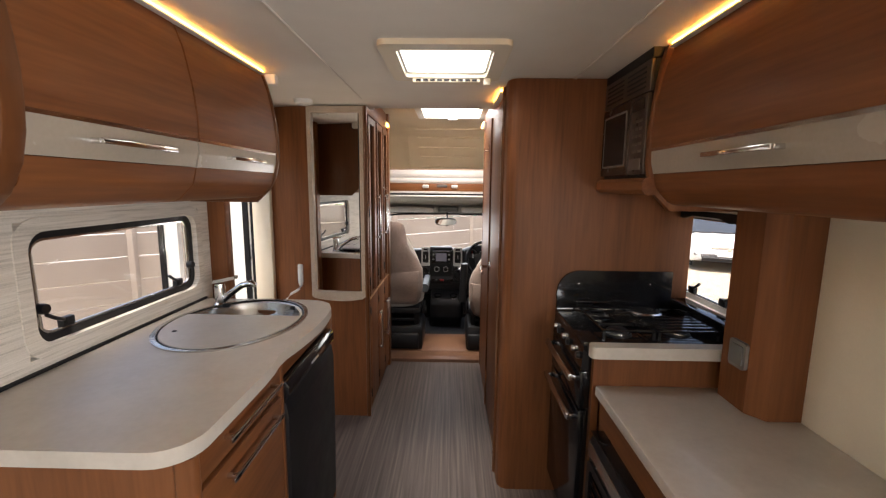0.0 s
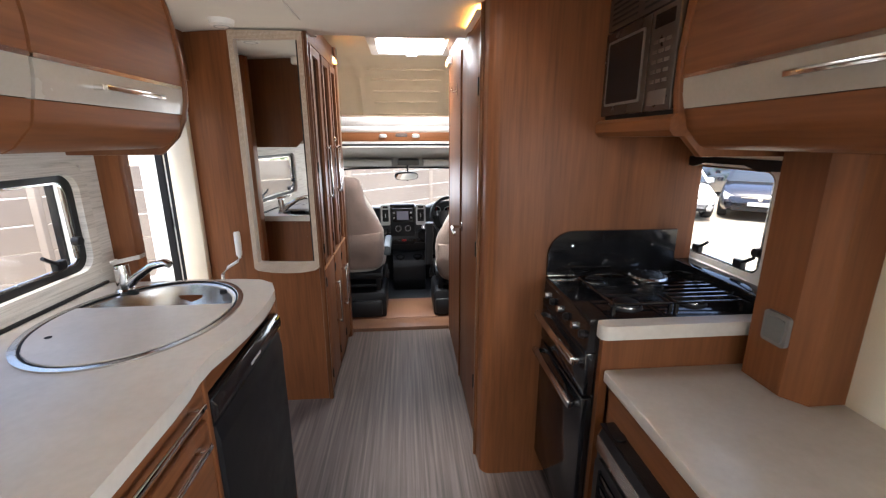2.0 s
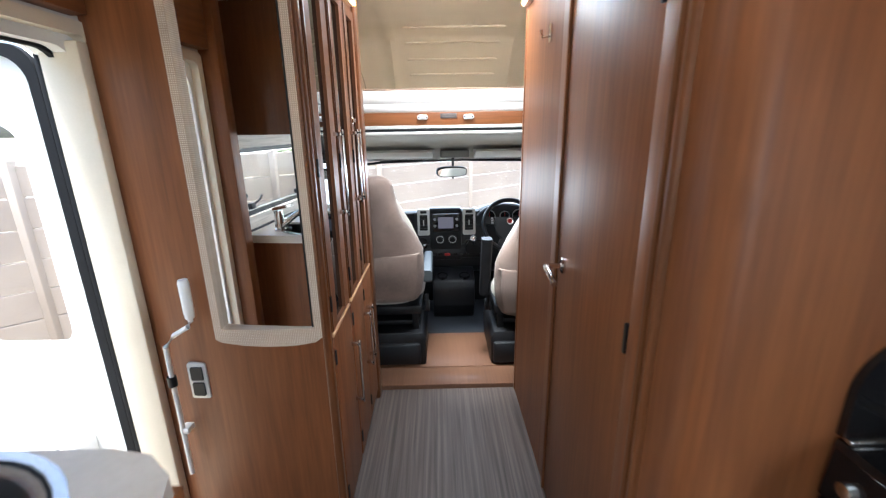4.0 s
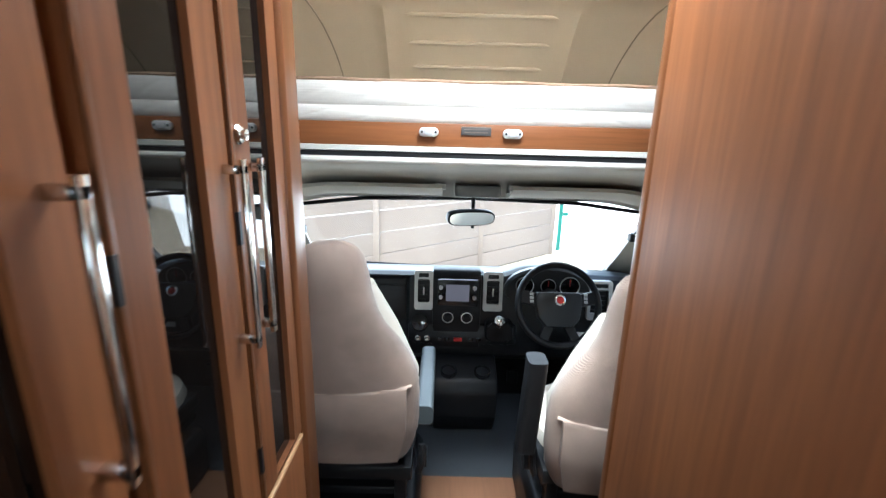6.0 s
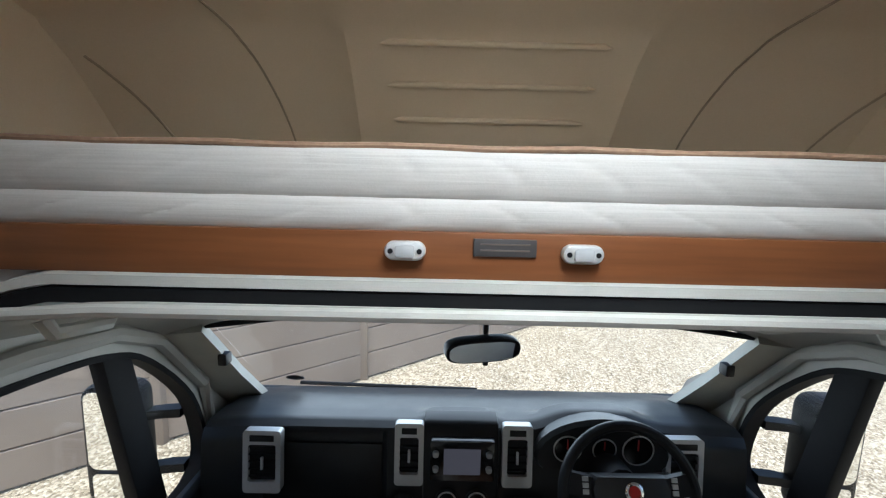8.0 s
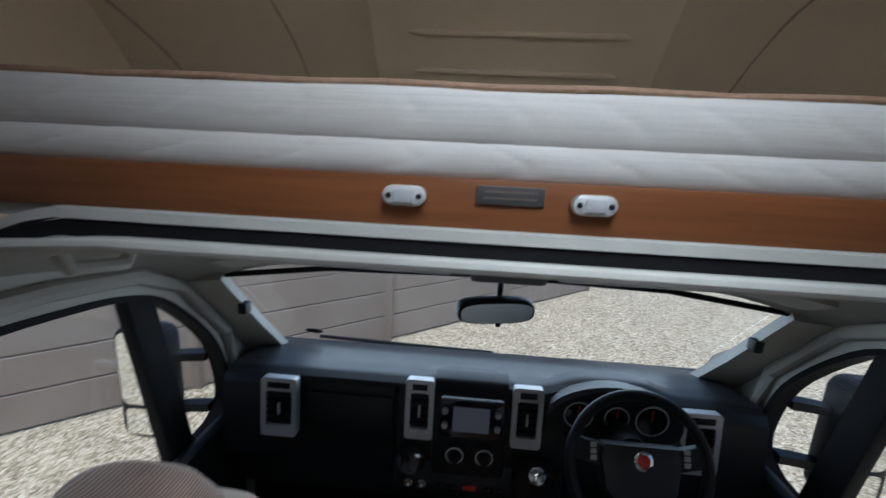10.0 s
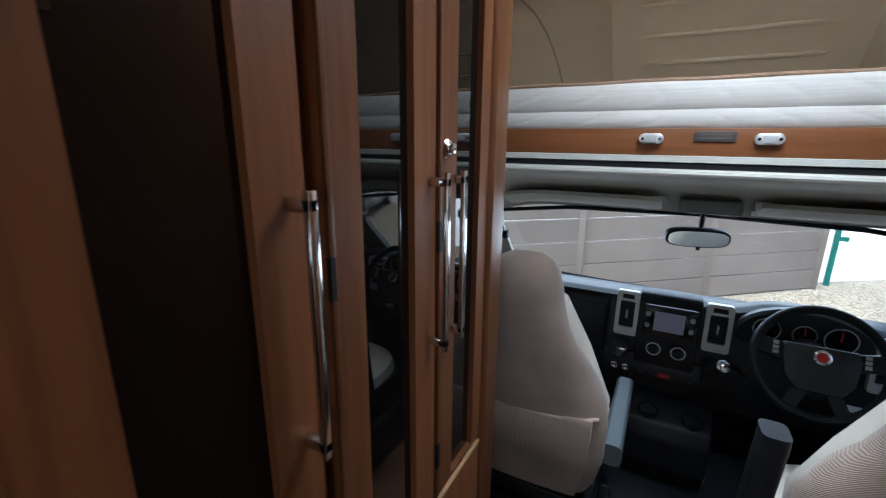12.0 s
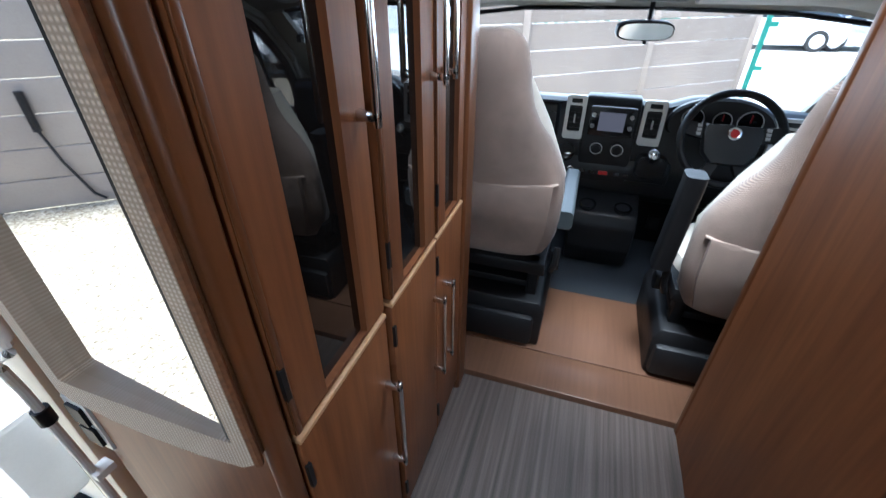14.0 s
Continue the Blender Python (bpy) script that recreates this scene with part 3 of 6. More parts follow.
t = thing("fridge", "black compact fridge with a moulded handle under the worktop", "fridge", (-0.75, 1.5, 0))
part("cabinet", bm_box(XL, -0.505, 1.235, 1.765, 0.03, 0.845, 0.006), BLACK, t)
fd = part("door", bm_prism([(-0.502, 0.05), (-0.47, 0.05), (-0.466, 0.4), (-0.466, 0.72), (-0.475, 0.77), (-0.502, 0.77)], "y", 1.237, 1.763, 0.004), BLACK, t)
part("handle", bm_prism([(-0.502, 0.775), (-0.478, 0.775), (-0.462, 0.795), (-0.462, 0.825), (-0.475, 0.842), (-0.502, 0.842)], "y", 1.237, 1.763, 0.004), BLACK_GLOSS, fd, "glossy black moulded grip")
part("sticker", bm_box(-0.466, -0.4645, 1.735, 1.757, 0.79, 0.835), mat("yellow_sticker", (0.75, 0.62, 0.03), None, 0.5), fd, "small yellow sticker")
part("badge", bm_box(-0.4625, -0.4605, 1.46, 1.54, 0.806, 0.814), SILVER, fd)
solo("fridge_side_panel", bm_box(XL, -0.478, 1.768, 1.79, 0.0, 0.918, 0.002), WOOD_Z, "cherry end panel beside the fridge", "panel")
solo("fridge_divider_panel", bm_box(XL, -0.478, 1.2165, 1.2335, 0.0, 0.918, 0.002), WOOD_Z, "cherry divider panel beside the fridge", "panel")
solo("worktop_apron", bm_box(-0.51, -0.492, 1.235, 1.766, 0.848, 0.918, 0.002), WOOD_Y, "cherry rail over the fridge", "rail")

TOPZ = 0.955
edge = [(XL, 0.70), (-0.54, 0.70)]
edge += [(-0.54 + 0.085 * math.sin(radians(a)), 0.785 - 0.085 * math.cos(radians(a))) for a in range(15, 91, 15)]
edge += [(-0.455, 1.05), (-0.458, 1.12), (-0.466, 1.18), (-0.466, 1.24), (-0.452, 1.32), (-0.441, 1.42), (-0.437, 1.52), (-0.441, 1.62), (-0.452, 1.70), (-0.48, 1.77), (-0.53, 1.81), (-0.60, 1.825), (XL, 1.825)]
wt = thing("worktop", "beige stone-effect laminate worktop with rounded edges", "worktop", (-0.75, 1.25, 0.91))
SC = (-0.762, 1.505)
hole = [(SC[0] + 0.246 * math.cos(a), SC[1] + 0.306 * math.sin(a)) for a in [2 * math.pi * k / 40 for k in range(40)]]


def bm_holed(outer, inner, z0, z1):
    bm = bmesh.new()
    es = []
    for loop in (outer, inner):
        vs = [bm.verts.new((x, y, z1)) for x, y in loop]
        es += [bm.edges.new((vs[i], vs[(i + 1) % len(vs)])) for i in range(len(vs))]
    bmesh.ops.triangle_fill(bm, edges=es, use_beauty=True)
    r = bmesh.ops.extrude_face_region(bm, geom=bm.faces[:])
    bmesh.ops.translate(bm, verts=[g for g in r["geom"] if isinstance(g, bmesh.types.BMVert)], vec=(0, 0, z0 - z1))
    bmesh.ops.recalc_face_normals(bm, faces=bm.faces)
    return bm


part("slab", bm_holed(edge, hole, TOPZ - 0.036, TOPZ), WORKTOP, wt)
part("upstand", bm_box(XL, XL + 0.012, 0.70, 1.825, TOPZ, TOPZ + 0.010, 0.003), BLACK, wt, "dark sealing strip")

sk = thing("sink", "oval stainless steel sink with a laminate cover", "sink", (SC[0], SC[1], 0.80))
ring_o, ring_i = oval(SC[0], SC[1], 0.255, 0.315, 40), oval(SC[0], SC[1], 0.240, 0.300, 40)
part("rim", bm_ring(ring_o, ring_i, "z", TOPZ - 0.003, TOPZ + 0.005), STEEL, sk)
rows = []
for f_, z in ((1.0, TOPZ + 0.003), (0.965, TOPZ - 0.004), (0.93, TOPZ - 0.006), (0.915, TOPZ - 0.02), (0.85, TOPZ - 0.10), (0.7, TOPZ - 0.14), (0.1, TOPZ - 0.145)):
    rows.append([(x, y, z) for x, y in oval(SC[0], SC[1], 0.241 * f_, 0.301 * f_, 40)])
bowl = bm_loft(rows, caps=False)
bmesh.ops.solidify(bowl, geom=bowl.faces[:], thickness=0.002)
part("bowl", bowl, STEEL, sk)
part("drain", bm_lathe([(0.001, 0), (0.036, 0), (0.034, 0.004), (0.012, 0.002), (0.001, 0.002)], pose(SC[0], SC[1], TOPZ - 0.147), 20), CHROME, sk)
lid = [p for p in oval(SC[0], SC[1], 0.230, 0.290, 60) if p[1] < SC[1] + 0.065]
lid.sort(key=lambda p: math.atan2(p[1] - (SC[1] - 0.05), p[0] - SC[0]))
part("cover", bm_prism(lid, "z", TOPZ - 0.006, TOPZ + 0.006), WORKTOP, sk, "beige laminate sink cover")
part("cover_finger_hole", bm_lathe([(0.001, 0), (0.008, 0), (0.008, 0.0015), (0.001, 0.0015)], pose(SC[0] - 0.15, SC[1] - 0.14, TOPZ + 0.006), 14), RUBBER, sk)
part("groove", bm_ring(oval(SC[0], SC[1], 0.240, 0.300, 40), oval(SC[0], SC[1], 0.233, 0.293, 40), "z", TOPZ - 0.004, TOPZ + 0.0035), RUBBER, sk, "dark gap round the cover")
part("waste_clip", bm_box(SC[0] - 0.16, SC[0] - 0.13, SC[1] + 0.19, SC[1] + 0.205, TOPZ - 0.005, TOPZ + 0.012, 0.003), BLACK, sk)
part("waste_clip", bm_box(SC[0] + 0.14, SC[0] + 0.16, SC[1] + 0.17, SC[1] + 0.185, TOPZ - 0.005, TOPZ + 0.010, 0.003), BLACK, sk)

tp = thing("mixer_tap", "chrome single-lever mixer tap behind the sink", "tap", (-0.94, 1.72, TOPZ))
part("body", bm_lathe([(0.001, 0), (0.029, 0), (0.029, 0.008), (0.023, 0.014), (0.022, 0.085), (0.020, 0.095), (0.001, 0.097)], pose(-0.94, 1.72, TOPZ), 20), CHROME, tp)
part("lever", bm_loft([[(-0.94 - 0.012 + dx, 1.72 + w, TOPZ + 0.105 + z + h) for w, h in ((-0.016, 0), (0.016, 0), (0.016, 0.014), (-0.016, 0.014))] for dx, z in ((-0.01, -0.008), (0.03, 0.0), (0.085, 0.012))]), CHROME, tp)
part("spout", bm_tube([(-0.93, 1.72, TOPZ + 0.02), (-0.89, 1.71, TOPZ + 0.055), (-0.83, 1.695, TOPZ + 0.095), (-0.78, 1.685, TOPZ + 0.108), (-0.765, 1.682, TOPZ + 0.10)], [0.016, 0.015, 0.013, 0.013, 0.012], 12), CHROME, tp)


def caravan_window(name, label, x, side, y0, y1, z0, z1, blind):
    """Top-hung acrylic window with black frame, stays and blind cassette; side: -1 left wall, 1 right wall."""
    t = thing(name, label, "window", (x, (y0 + y1) / 2, z0), kind="structure")
    o, i = rrect(y0 - 0.01, y1 + 0.01, z0 - 0.01, z1 + 0.01, 0.07), rrect(y0 + 0.028, y1 - 0.028, z0 + 0.028, z1 - 0.028, 0.055)
    i2 = rrect(y0 + 0.05, y1 - 0.05, z0 + 0.05, z1 - 0.05, 0.045)
    part("window_frame", bm_ring(o, i, "x", x - 0.004 * side, x + 0.030 * side), WALLPAPER if side < 0 else WHITE, t)
    part("seal", bm_ring(i, i2, "x", x + 0.018 * side, x + 0.034 * side), BLACK if side < 0 else WHITE, t, "black rubber-framed edge" if side < 0 else "white inner frame")
    part("alu_edge", bm_ring(i2, rrect(y0 + 0.057, y1 - 0.057, z0 + 0.057, z1 - 0.057, 0.042), "x", x + 0.022 * side, x + 0.03 * side), STEEL, t)
    pn = part("pane", bm_prism(rrect(y0 + 0.03, y1 - 0.03, z0 + 0.03, z1 - 0.03, 0.05), "x", x + 0.036 * side, x + 0.040 * side), GLASS, t, "clear acrylic pane")
    pn.visible_shadow = False
    for yy in (y0 + 0.14, y1 - 0.14):
        part("catch", join(bm_box(min(x + 0.012 * side, x + 0.034 * side), max(x + 0.012 * side, x + 0.034 * side), yy - 0.02, yy + 0.02, z0 + 0.055, z0 + 0.085, 0.004),
                           bm_tube([(x + 0.016 * side, yy - 0.015, z0 + 0.08), (x + 0.006 * side, yy - 0.05, z0 + 0.095), (x + 0.006 * side, yy - 0.075, z0 + 0.112)], 0.006, 8)), BLACK, t)
    for yy in (y0 + 0.062, y1 - 0.062):
        part("stay", bm_tube([(x + 0.025 * side, yy, z0 + 0.07), (x + 0.03 * side, yy, z1 - 0.07)], 0.006, 8), STEEL, t)
        part("knob", bm_lathe([(0.001, -0.012), (0.014, -0.012), (0.016, 0.0), (0.014, 0.012), (0.001, 0.012)], pose(x + 0.012 * side, yy, z0 + 0.13, 0, 90, 0), 14), BLACK, t)
    return t


caravan_window("window_1", "top-hung acrylic window with black catches over the sink", XL, -1, *KW[:2], KW[2], KW[3], False)
solo("window_post", bm_box(XL, -0.99, 1.885, 1.944, 0.0, ZC - 0.01, 0.004), WOOD_Z, "cherry upright panel between kitchen and entrance door", "panel")
solo("over_door_panel", bm_box(XL, XL + 0.05, 1.942, 2.55, 1.72, ZC - 0.002, 0.004), WOOD_Y, "cherry panel over the entrance door", "panel")
cp = thing("control_panel", "grey control panel over the entrance door", "control panel", (XL + 0.05, 2.25, 1.78))
part("plate", bm_prism(rrect(2.13, 2.38, 1.76, 1.87, 0.015), "x", XL + 0.05, XL + 0.062), CREAM, cp)
part("display", bm_prism(rrect(2.17, 2.28, 1.785, 1.845, 0.01), "x", XL + 0.062, XL + 0.066), BLACK, cp)
for k in range(3):
    part("button", bm_box(XL + 0.062, XL + 0.068, 2.295 + k * 0.022, 2.31 + k * 0.022, 1.805, 1.825, 0.002), GREY, cp)

# entrance door: cream jamb, white leaf folded open outside
jm = thing("door_frame", "cream and white entrance door frame with black seal", "door frame", (XL, 2.35, 0), kind="structure")
part("liner", bm_ring(rrect(1.94, 2.61, -0.26, 1.71, 0.03), rrect(1.972, 2.578, -0.22, 1.675, 0.03), "x", XL - 0.045, XL + 0.012), CREAM, jm)
part("outer_liner", bm_ring(rrect(1.965, 2.585, -0.23, 1.68, 0.05), rrect(1.99, 2.562, -0.20, 1.645, 0.07), "x", XL - 0.11, XL - 0.02), WHITE, jm)
part("seal", bm_ring(rrect(1.988, 2.564, -0.21, 1.65, 0.07), rrect(1.996, 2.556, -0.195, 1.637, 0.07), "x", XL - 0.07, XL - 0.055), RUBBER, jm)
part("jamb_cover", bm_box(XL - 0.10, XL + 0.0135, 2.535, 2.5775, -0.2, 1.66, 0.008), CREAM, jm, "deep cream jamb")
part("jamb_seal", bm_box(XL - 0.118, XL - 0.1005, 2.540, 2.565, -0.19, 1.64, 0.004), RUBBER, jm, "black seal")
dl = thing("door_1", "white entrance door standing open outwards with a waste bin", "door", (-1.26, 2.60, -0.2), kind="structure")
part("leaf", bm_ring(rrect(-1.80, -1.235, -0.21, 1.66, 0.08), rrect(-1.69, -1.345, 0.72, 1.45, 0.07), "y", 2.60, 2.64), WHITE, dl)
part("leaf_seal", bm_ring(rrect(-1.805, -1.225, -0.215, 1.665, 0.08), rrect(-1.775, -1.255, -0.185, 1.635, 0.08), "y", 2.582, 2.60), RUBBER, dl)
part("pane", bm_prism(rrect(-1.69, -1.345, 0.72, 1.45, 0.07), "y", 2.62, 2.624), GLASS, dl).visible_shadow = False
part("bin", bm_prism(rrect(-1.68, -1.36, 0.0, 0.42, 0.06), "y", 2.47, 2.60, 0.02), WHITE, dl, "white moulded waste bin")
part("hinge_arm", bm_box(-1.24, -1.17, 2.60, 2.63, 1.0, 1.10, 0.006), GREY, dl)
part("hinge_arm", bm_box(-1.24, -1.17, 2.60, 2.63, 0.1, 0.20, 0.006), GREY, dl)

# ---- tall cabinet with the mirror on its side ----
CX = -0.448                                # its front face
tc_ = thing("tall_cabinet", "tall cherry cabinet with three dark glazed upper doors", "cabinet", (-0.75, 2.93, 0))
part("body", bm_prism([(CX - 0.004, 2.492), (CX - 0.004, 2.512), (CX - 0.020, 2.512), (CX - 0.020, YF - 0.01), (XL, YF - 0.01), (XL, 2.578), (-1.03, 2.562), (-0.98, 2.543), (-0.92, 2.522), (-0.86, 2.508), (-0.80, 2.500), (-0.72, 2.495)], "z", 0.0, ZC - 0.003), WOOD_Z, tc_)
part("top_box", bm_box(XL, CX - 0.02, 2.64, YF - 0.01, ZC - 0.003, 2.04), WOOD_Y, tc_)
part("side_edge", bm_prism(rrect(CX - 0.022, CX + 0.004, 2.486, 2.518, 0.010), "z", 0.0, ZC - 0.003), WOOD_EDGE, tc_)
part("end_post", bm_prism(rrect(CX - 0.03, CX + 0.014, YF - 0.075, YF + 0.008, 0.012), "z", 0.0, 2.02), WOOD_EDGE, tc_)
part("plinth", bm_box(CX - 0.05, CX - 0.012, 2.51, YF - 0.04, 0.0, 0.05), WOOD_Y, tc_)
part("light_pelmet", bm_box(CX - 0.03, CX - 0.002, 2.52, YF - 0.03, 1.90, 2.02, 0.004), WOOD_Y, tc_)


def bar_handle_z(parent, x, y, z0, z1, d=0.034):
    return part("handle", join(bm_box(x + d - 0.009, x + d, y - 0.006, y + 0.006, z0, z1, 0.002), bm_box(x, x + d, y - 0.006, y + 0.006, z0 + 0.008, z0 + 0.022, 0.002),
                               bm_box(x, x + d, y - 0.006, y + 0.006, z1 - 0.022, z1 - 0.008, 0.002)), CHROME, parent, "chrome bar handle")


for ya, yb, ga, gb, hu, hlow in ((2.522, 2.786, 2.597, 2.722, 2.763, 2.762), (2.812, 3.060, 2.876, 2.997, 3.043, 3.040), (3.065, 3.278, 3.134, 3.236, 3.104, 3.112)):
    up = part("glazed_door", bm_ring(rrect(ya, yb, 0.785, 1.89, 0.004, 3), rrect(ga, gb, 0.792, 1.85, 0.003, 3), "x", CX - 0.018, CX + 0.004), WOOD_Z, tc_, "cherry door frame with dark glass")
    part("glass", bm_box(CX - 0.012, CX - 0.008, ga - 0.004, gb + 0.004, 0.788, 1.855), DARK_GLASS, up, "dark tinted glass")
    part("bead", bm_box(CX + 0.0045, CX + 0.009, ya, ya + 0.010, 0.79, 1.89, 0.002), WOOD_EDGE, up)
    low = part("door", bm_box(CX - 0.018, CX + 0.006, ya, yb, 0.055, 0.768, 0.003), WOOD_Z, tc_)
    part("top_edge", bm_box(CX - 0.016, CX + 0.008, ya, yb, 0.7685, 0.7775, 0.002), mat("pale_edging", (0.55, 0.33, 0.17), None, 0.35), low, "pale edging strip")
    bar_handle_z(up, CX + 0.004, hu, 1.122, 1.418)
    bar_handle_z(low, CX + 0.006, hlow, 0.355, 0.63)
    for z in (0.12, 0.67, 0.86, 1.285):
        part("hinge", bm_box(CX + 0.0045, CX + 0.0105, ya - 0.002, ya + 0.006, z, z + 0.052), BLACK, low if z < 0.78 else up)
lk = thing("door_lock", "round chrome push lock on the glazed cabinet door", "lock", (CX + 0.004, 3.094, 1.452))
part("rose", bm_lathe([(0.001, 0), (0.016, 0), (0.016, 0.004), (0.012, 0.008), (0.001, 0.009)], pose(CX + 0.004, 3.094, 1.452, 0, 90, 0), 20), CHROME, lk)
part("button", bm_lathe([(0.001, 0), (0.008, 0), (0.008, 0.016), (0.001, 0.018)], pose(CX + 0.004, 3.094, 1.452, 0, 90, 0), 16), CHROME, lk)

mr = thing("wall_mirror", "tall mirror in a woven taupe frame on the cabinet side", "mirror", (-0.64, 2.488, 0.77))
mo = [(-0.792, 1.93), (-0.792, 0.80), (-0.772, 0.787), (-0.70, 0.775), (-0.625, 0.770), (-0.55, 0.772), (-0.482, 0.783), (-0.462, 0.80), (-0.462, 1.93)]
mi = [(-0.769, 1.893), (-0.769, 0.832), (-0.75, 0.830), (-0.70, 0.829), (-0.625, 0.829), (-0.55, 0.829), (-0.51, 0.830), (-0.485, 0.832), (-0.485, 1.893)]
part("frame", bm_ring(mo, mi, "y", 2.468, 2.5005), WEAVE, mr)
mgl = bm_box(-0.773, -0.482, 2.4825, 2.4855, 0.826, 1.897)
bmesh.ops.rotate(mgl, cent=(-0.627, 2.484, 1.3), matrix=Euler((0, 0, radians(-3.0))).to_matrix(), verts=mgl.verts[:])
part("glass", mgl, MIRROR, mr, "clear silvered glass")
part("edge_strip", bm_box(-0.4915, -0.4852, 2.4695, 2.4735, 0.833, 1.89), BLACK, mr, "black edge strip")
part("edge_cord", bm_tube([(-0.4605, 2.474, 0.795 + 1.13 * k / 20) for k in range(21)], 0.006, 8), mat("brown_cord", (0.20, 0.085, 0.035), (0.11, 0.045, 0.018), 0.6, scale=160), mr, "brown corded edge")

gr = thing("grab_handle", "white cranked winding handle clipped beside the mirror", "handle", (-0.90, 2.46, 0.7))
part("rod", bm_tube([(-0.985, 2.465, 0.30), (-0.98, 2.46, 0.55), (-0.975, 2.455, 0.74), (-0.97, 2.45, 0.80), (-0.935, 2.45, 0.84), (-0.885, 2.45, 0.87), (-0.872, 2.45, 0.89), (-0.872, 2.45, 0.91)], 0.008, 10), WHITE, gr)
part("grip", bm_lathe([(0.001, 0), (0.013, 0), (0.015, 0.02), (0.016, 0.115), (0.013, 0.125), (0.001, 0.126)], pose(-0.872, 2.45, 0.90), 14), WHITE, gr)
part("collar", bm_lathe([(0.001, 0), (0.014, 0), (0.014, 0.035), (0.001, 0.035)], pose(-0.978, 2.457, 0.655), 12), BLACK, gr)
part("clip", bm_box(-0.99, -0.96, 2.455, 2.492, 0.47, 0.49, 0.003), WHITE, gr)
sw = thing("wall_switch", "silver twin switch plate on the cabinet side", "switch", (-0.895, 2.49, 0.57))
part("plate", bm_prism(rrect(-0.925, -0.862, 0.575, 0.705, 0.008), "y", 2.478, 2.492, 0.002), SILVER, sw)
part("rocker", bm_prism(rrect(-0.913, -0.874, 0.645, 0.692, 0.004), "y", 2.472, 2.48), BLACK, sw)
part("rocker", bm_prism(rrect(-0.913, -0.874, 0.588, 0.635, 0.004), "y", 2.472, 2.48), BLACK, sw)

swing(gr, dx=0.012, dz=-0.03)
swing(sw, dx=0.0, dz=-0.01)
sa = thing("smoke_alarm", "round white smoke alarm on the ceiling", "alarm", (-0.76, 2.34, ZC))
part("body", bm_lathe([(0.001, -0.028), (0.035, -0.028), (0.048, -0.02), (0.052, 0), (0.001, 0)], pose(-0.76, 2.34, ZC), 28), WHITE, sa)
part("ring", bm_lathe([(0.026, -0.0285), (0.030, -0.0295), (0.034, -0.0285), (0.03, -0.026)], pose(-0.76, 2.34, ZC), 28), GREY, sa)
solo("ceiling_sensor", bm_box(-0.75, -0.69, 1.80, 1.84, ZC - 0.045, ZC, 0.008), WHITE, "small white corner sensor on the ceiling", "sensor")
led_strip(-0.728, 0.02, 1.762, ZC - 0.006, "warm LED strip above the sink-side lockers")
led_strip(0.762, 0.02, 1.40, ZC - 0.006, "warm LED strip above the hob-side lockers")
led_strip(0.296, 2.05, 2.38, ZC - 0.010, "warm LED strip over the washroom door")

# ---- kitchen, right side ----
overhead_locker(1, 0.50, 1.405, "bow-fronted cherry overhead locker, closed, above the desk")
overhead_locker(1, -0.2, 0.496, "bow-fronted cherry overhead locker beside the lounge")
mwx = 0.715
mh = thing("microwave_housing", "cherry housing with a curved front post around the microwave", "housing", (0.95, 1.63, 1.45))
part("shelf", bm_prism([(XR, 1.455), (mwx - 0.005, 1.455), (mwx - 0.018, 1.47), (mwx - 0.018, 1.50), (mwx - 0.005, 1.512), (XR, 1.512)], "y", 1.40, 1.853), WOOD_Y, mh)
zs = [1.40 + 0.0535 * k for k in range(11)]
part("front_post", bm_prism([(0.033 - xprof(max(z, 1.419)) - 0.03 + 0.02 * math.sin((z - 1.4) * 5.5), z) for z in zs] + [(XR, ZC - 0.003), (XR, 1.40)], "y", 1.405, 1.432, 0.003), WOOD_Z, mh)
part("top_rail", bm_box(mwx, XR, 1.432, 1.853, 1.905, ZC - 0.002), BLACK, mh)
PRINT_DIM = mat("dim_bronze_print", (0.16, 0.13, 0.11), None, 0.4, 0.2)
mw = thing("microwave_oven", "built-in dark bronze microwave oven with a keypad", "microwave", (0.95, 1.64, 1.513))
part("case", bm_box(mwx + 0.012, XR - 0.02, 1.435, 1.85, 1.513, 1.903, 0.004), BLACK, mw)
part("vent_panel", bm_box(mwx - 0.002, mwx + 0.012, 1.435, 1.85, 1.80, 1.903, 0.003), mat("bronze_grey_panel", (0.075, 0.052, 0.040), None, 0.35, 0.3), mw)
for k in range(5):
    part("slot", bm_box(mwx - 0.004, mwx - 0.0015, 1.47, 1.62, 1.815 + k * 0.016, 1.821 + k * 0.016), BLACK, mw)
    part("slot", bm_box(mwx - 0.004, mwx - 0.0015, 1.66, 1.82, 1.815 + k * 0.016, 1.821 + k * 0.016), BLACK, mw)
dr = part("door", bm_box(mwx - 0.006, mwx + 0.012, 1.57, 1.848, 1.525, 1.795, 0.004), mat("microwave_front", (0.055, 0.036, 0.026), None, 0.25, 0.2), mw)
part("window", bm_prism(rrect(1.60, 1.81, 1.565, 1.755, 0.006), "x", mwx - 0.009, mwx - 0.006), BLACK_GLOSS, dr, "dark glass window")
part("window_surround", bm_ring(rrect(1.592, 1.818, 1.557, 1.763, 0.008), rrect(1.60, 1.81, 1.565, 1.755, 0.006), "x", mwx - 0.010, mwx - 0.006), PRINT_DIM, dr)
kp = part("keypad", bm_box(mwx - 0.006, mwx + 0.012, 1.437, 1.566, 1.525, 1.795, 0.004), mat("microwave_keypad", (0.055, 0.036, 0.026), None, 0.3, 0.2), mw)
part("display", bm_box(mwx - 0.008, mwx - 0.006, 1.455, 1.545, 1.745, 1.78), BLACK_GLOSS, kp)
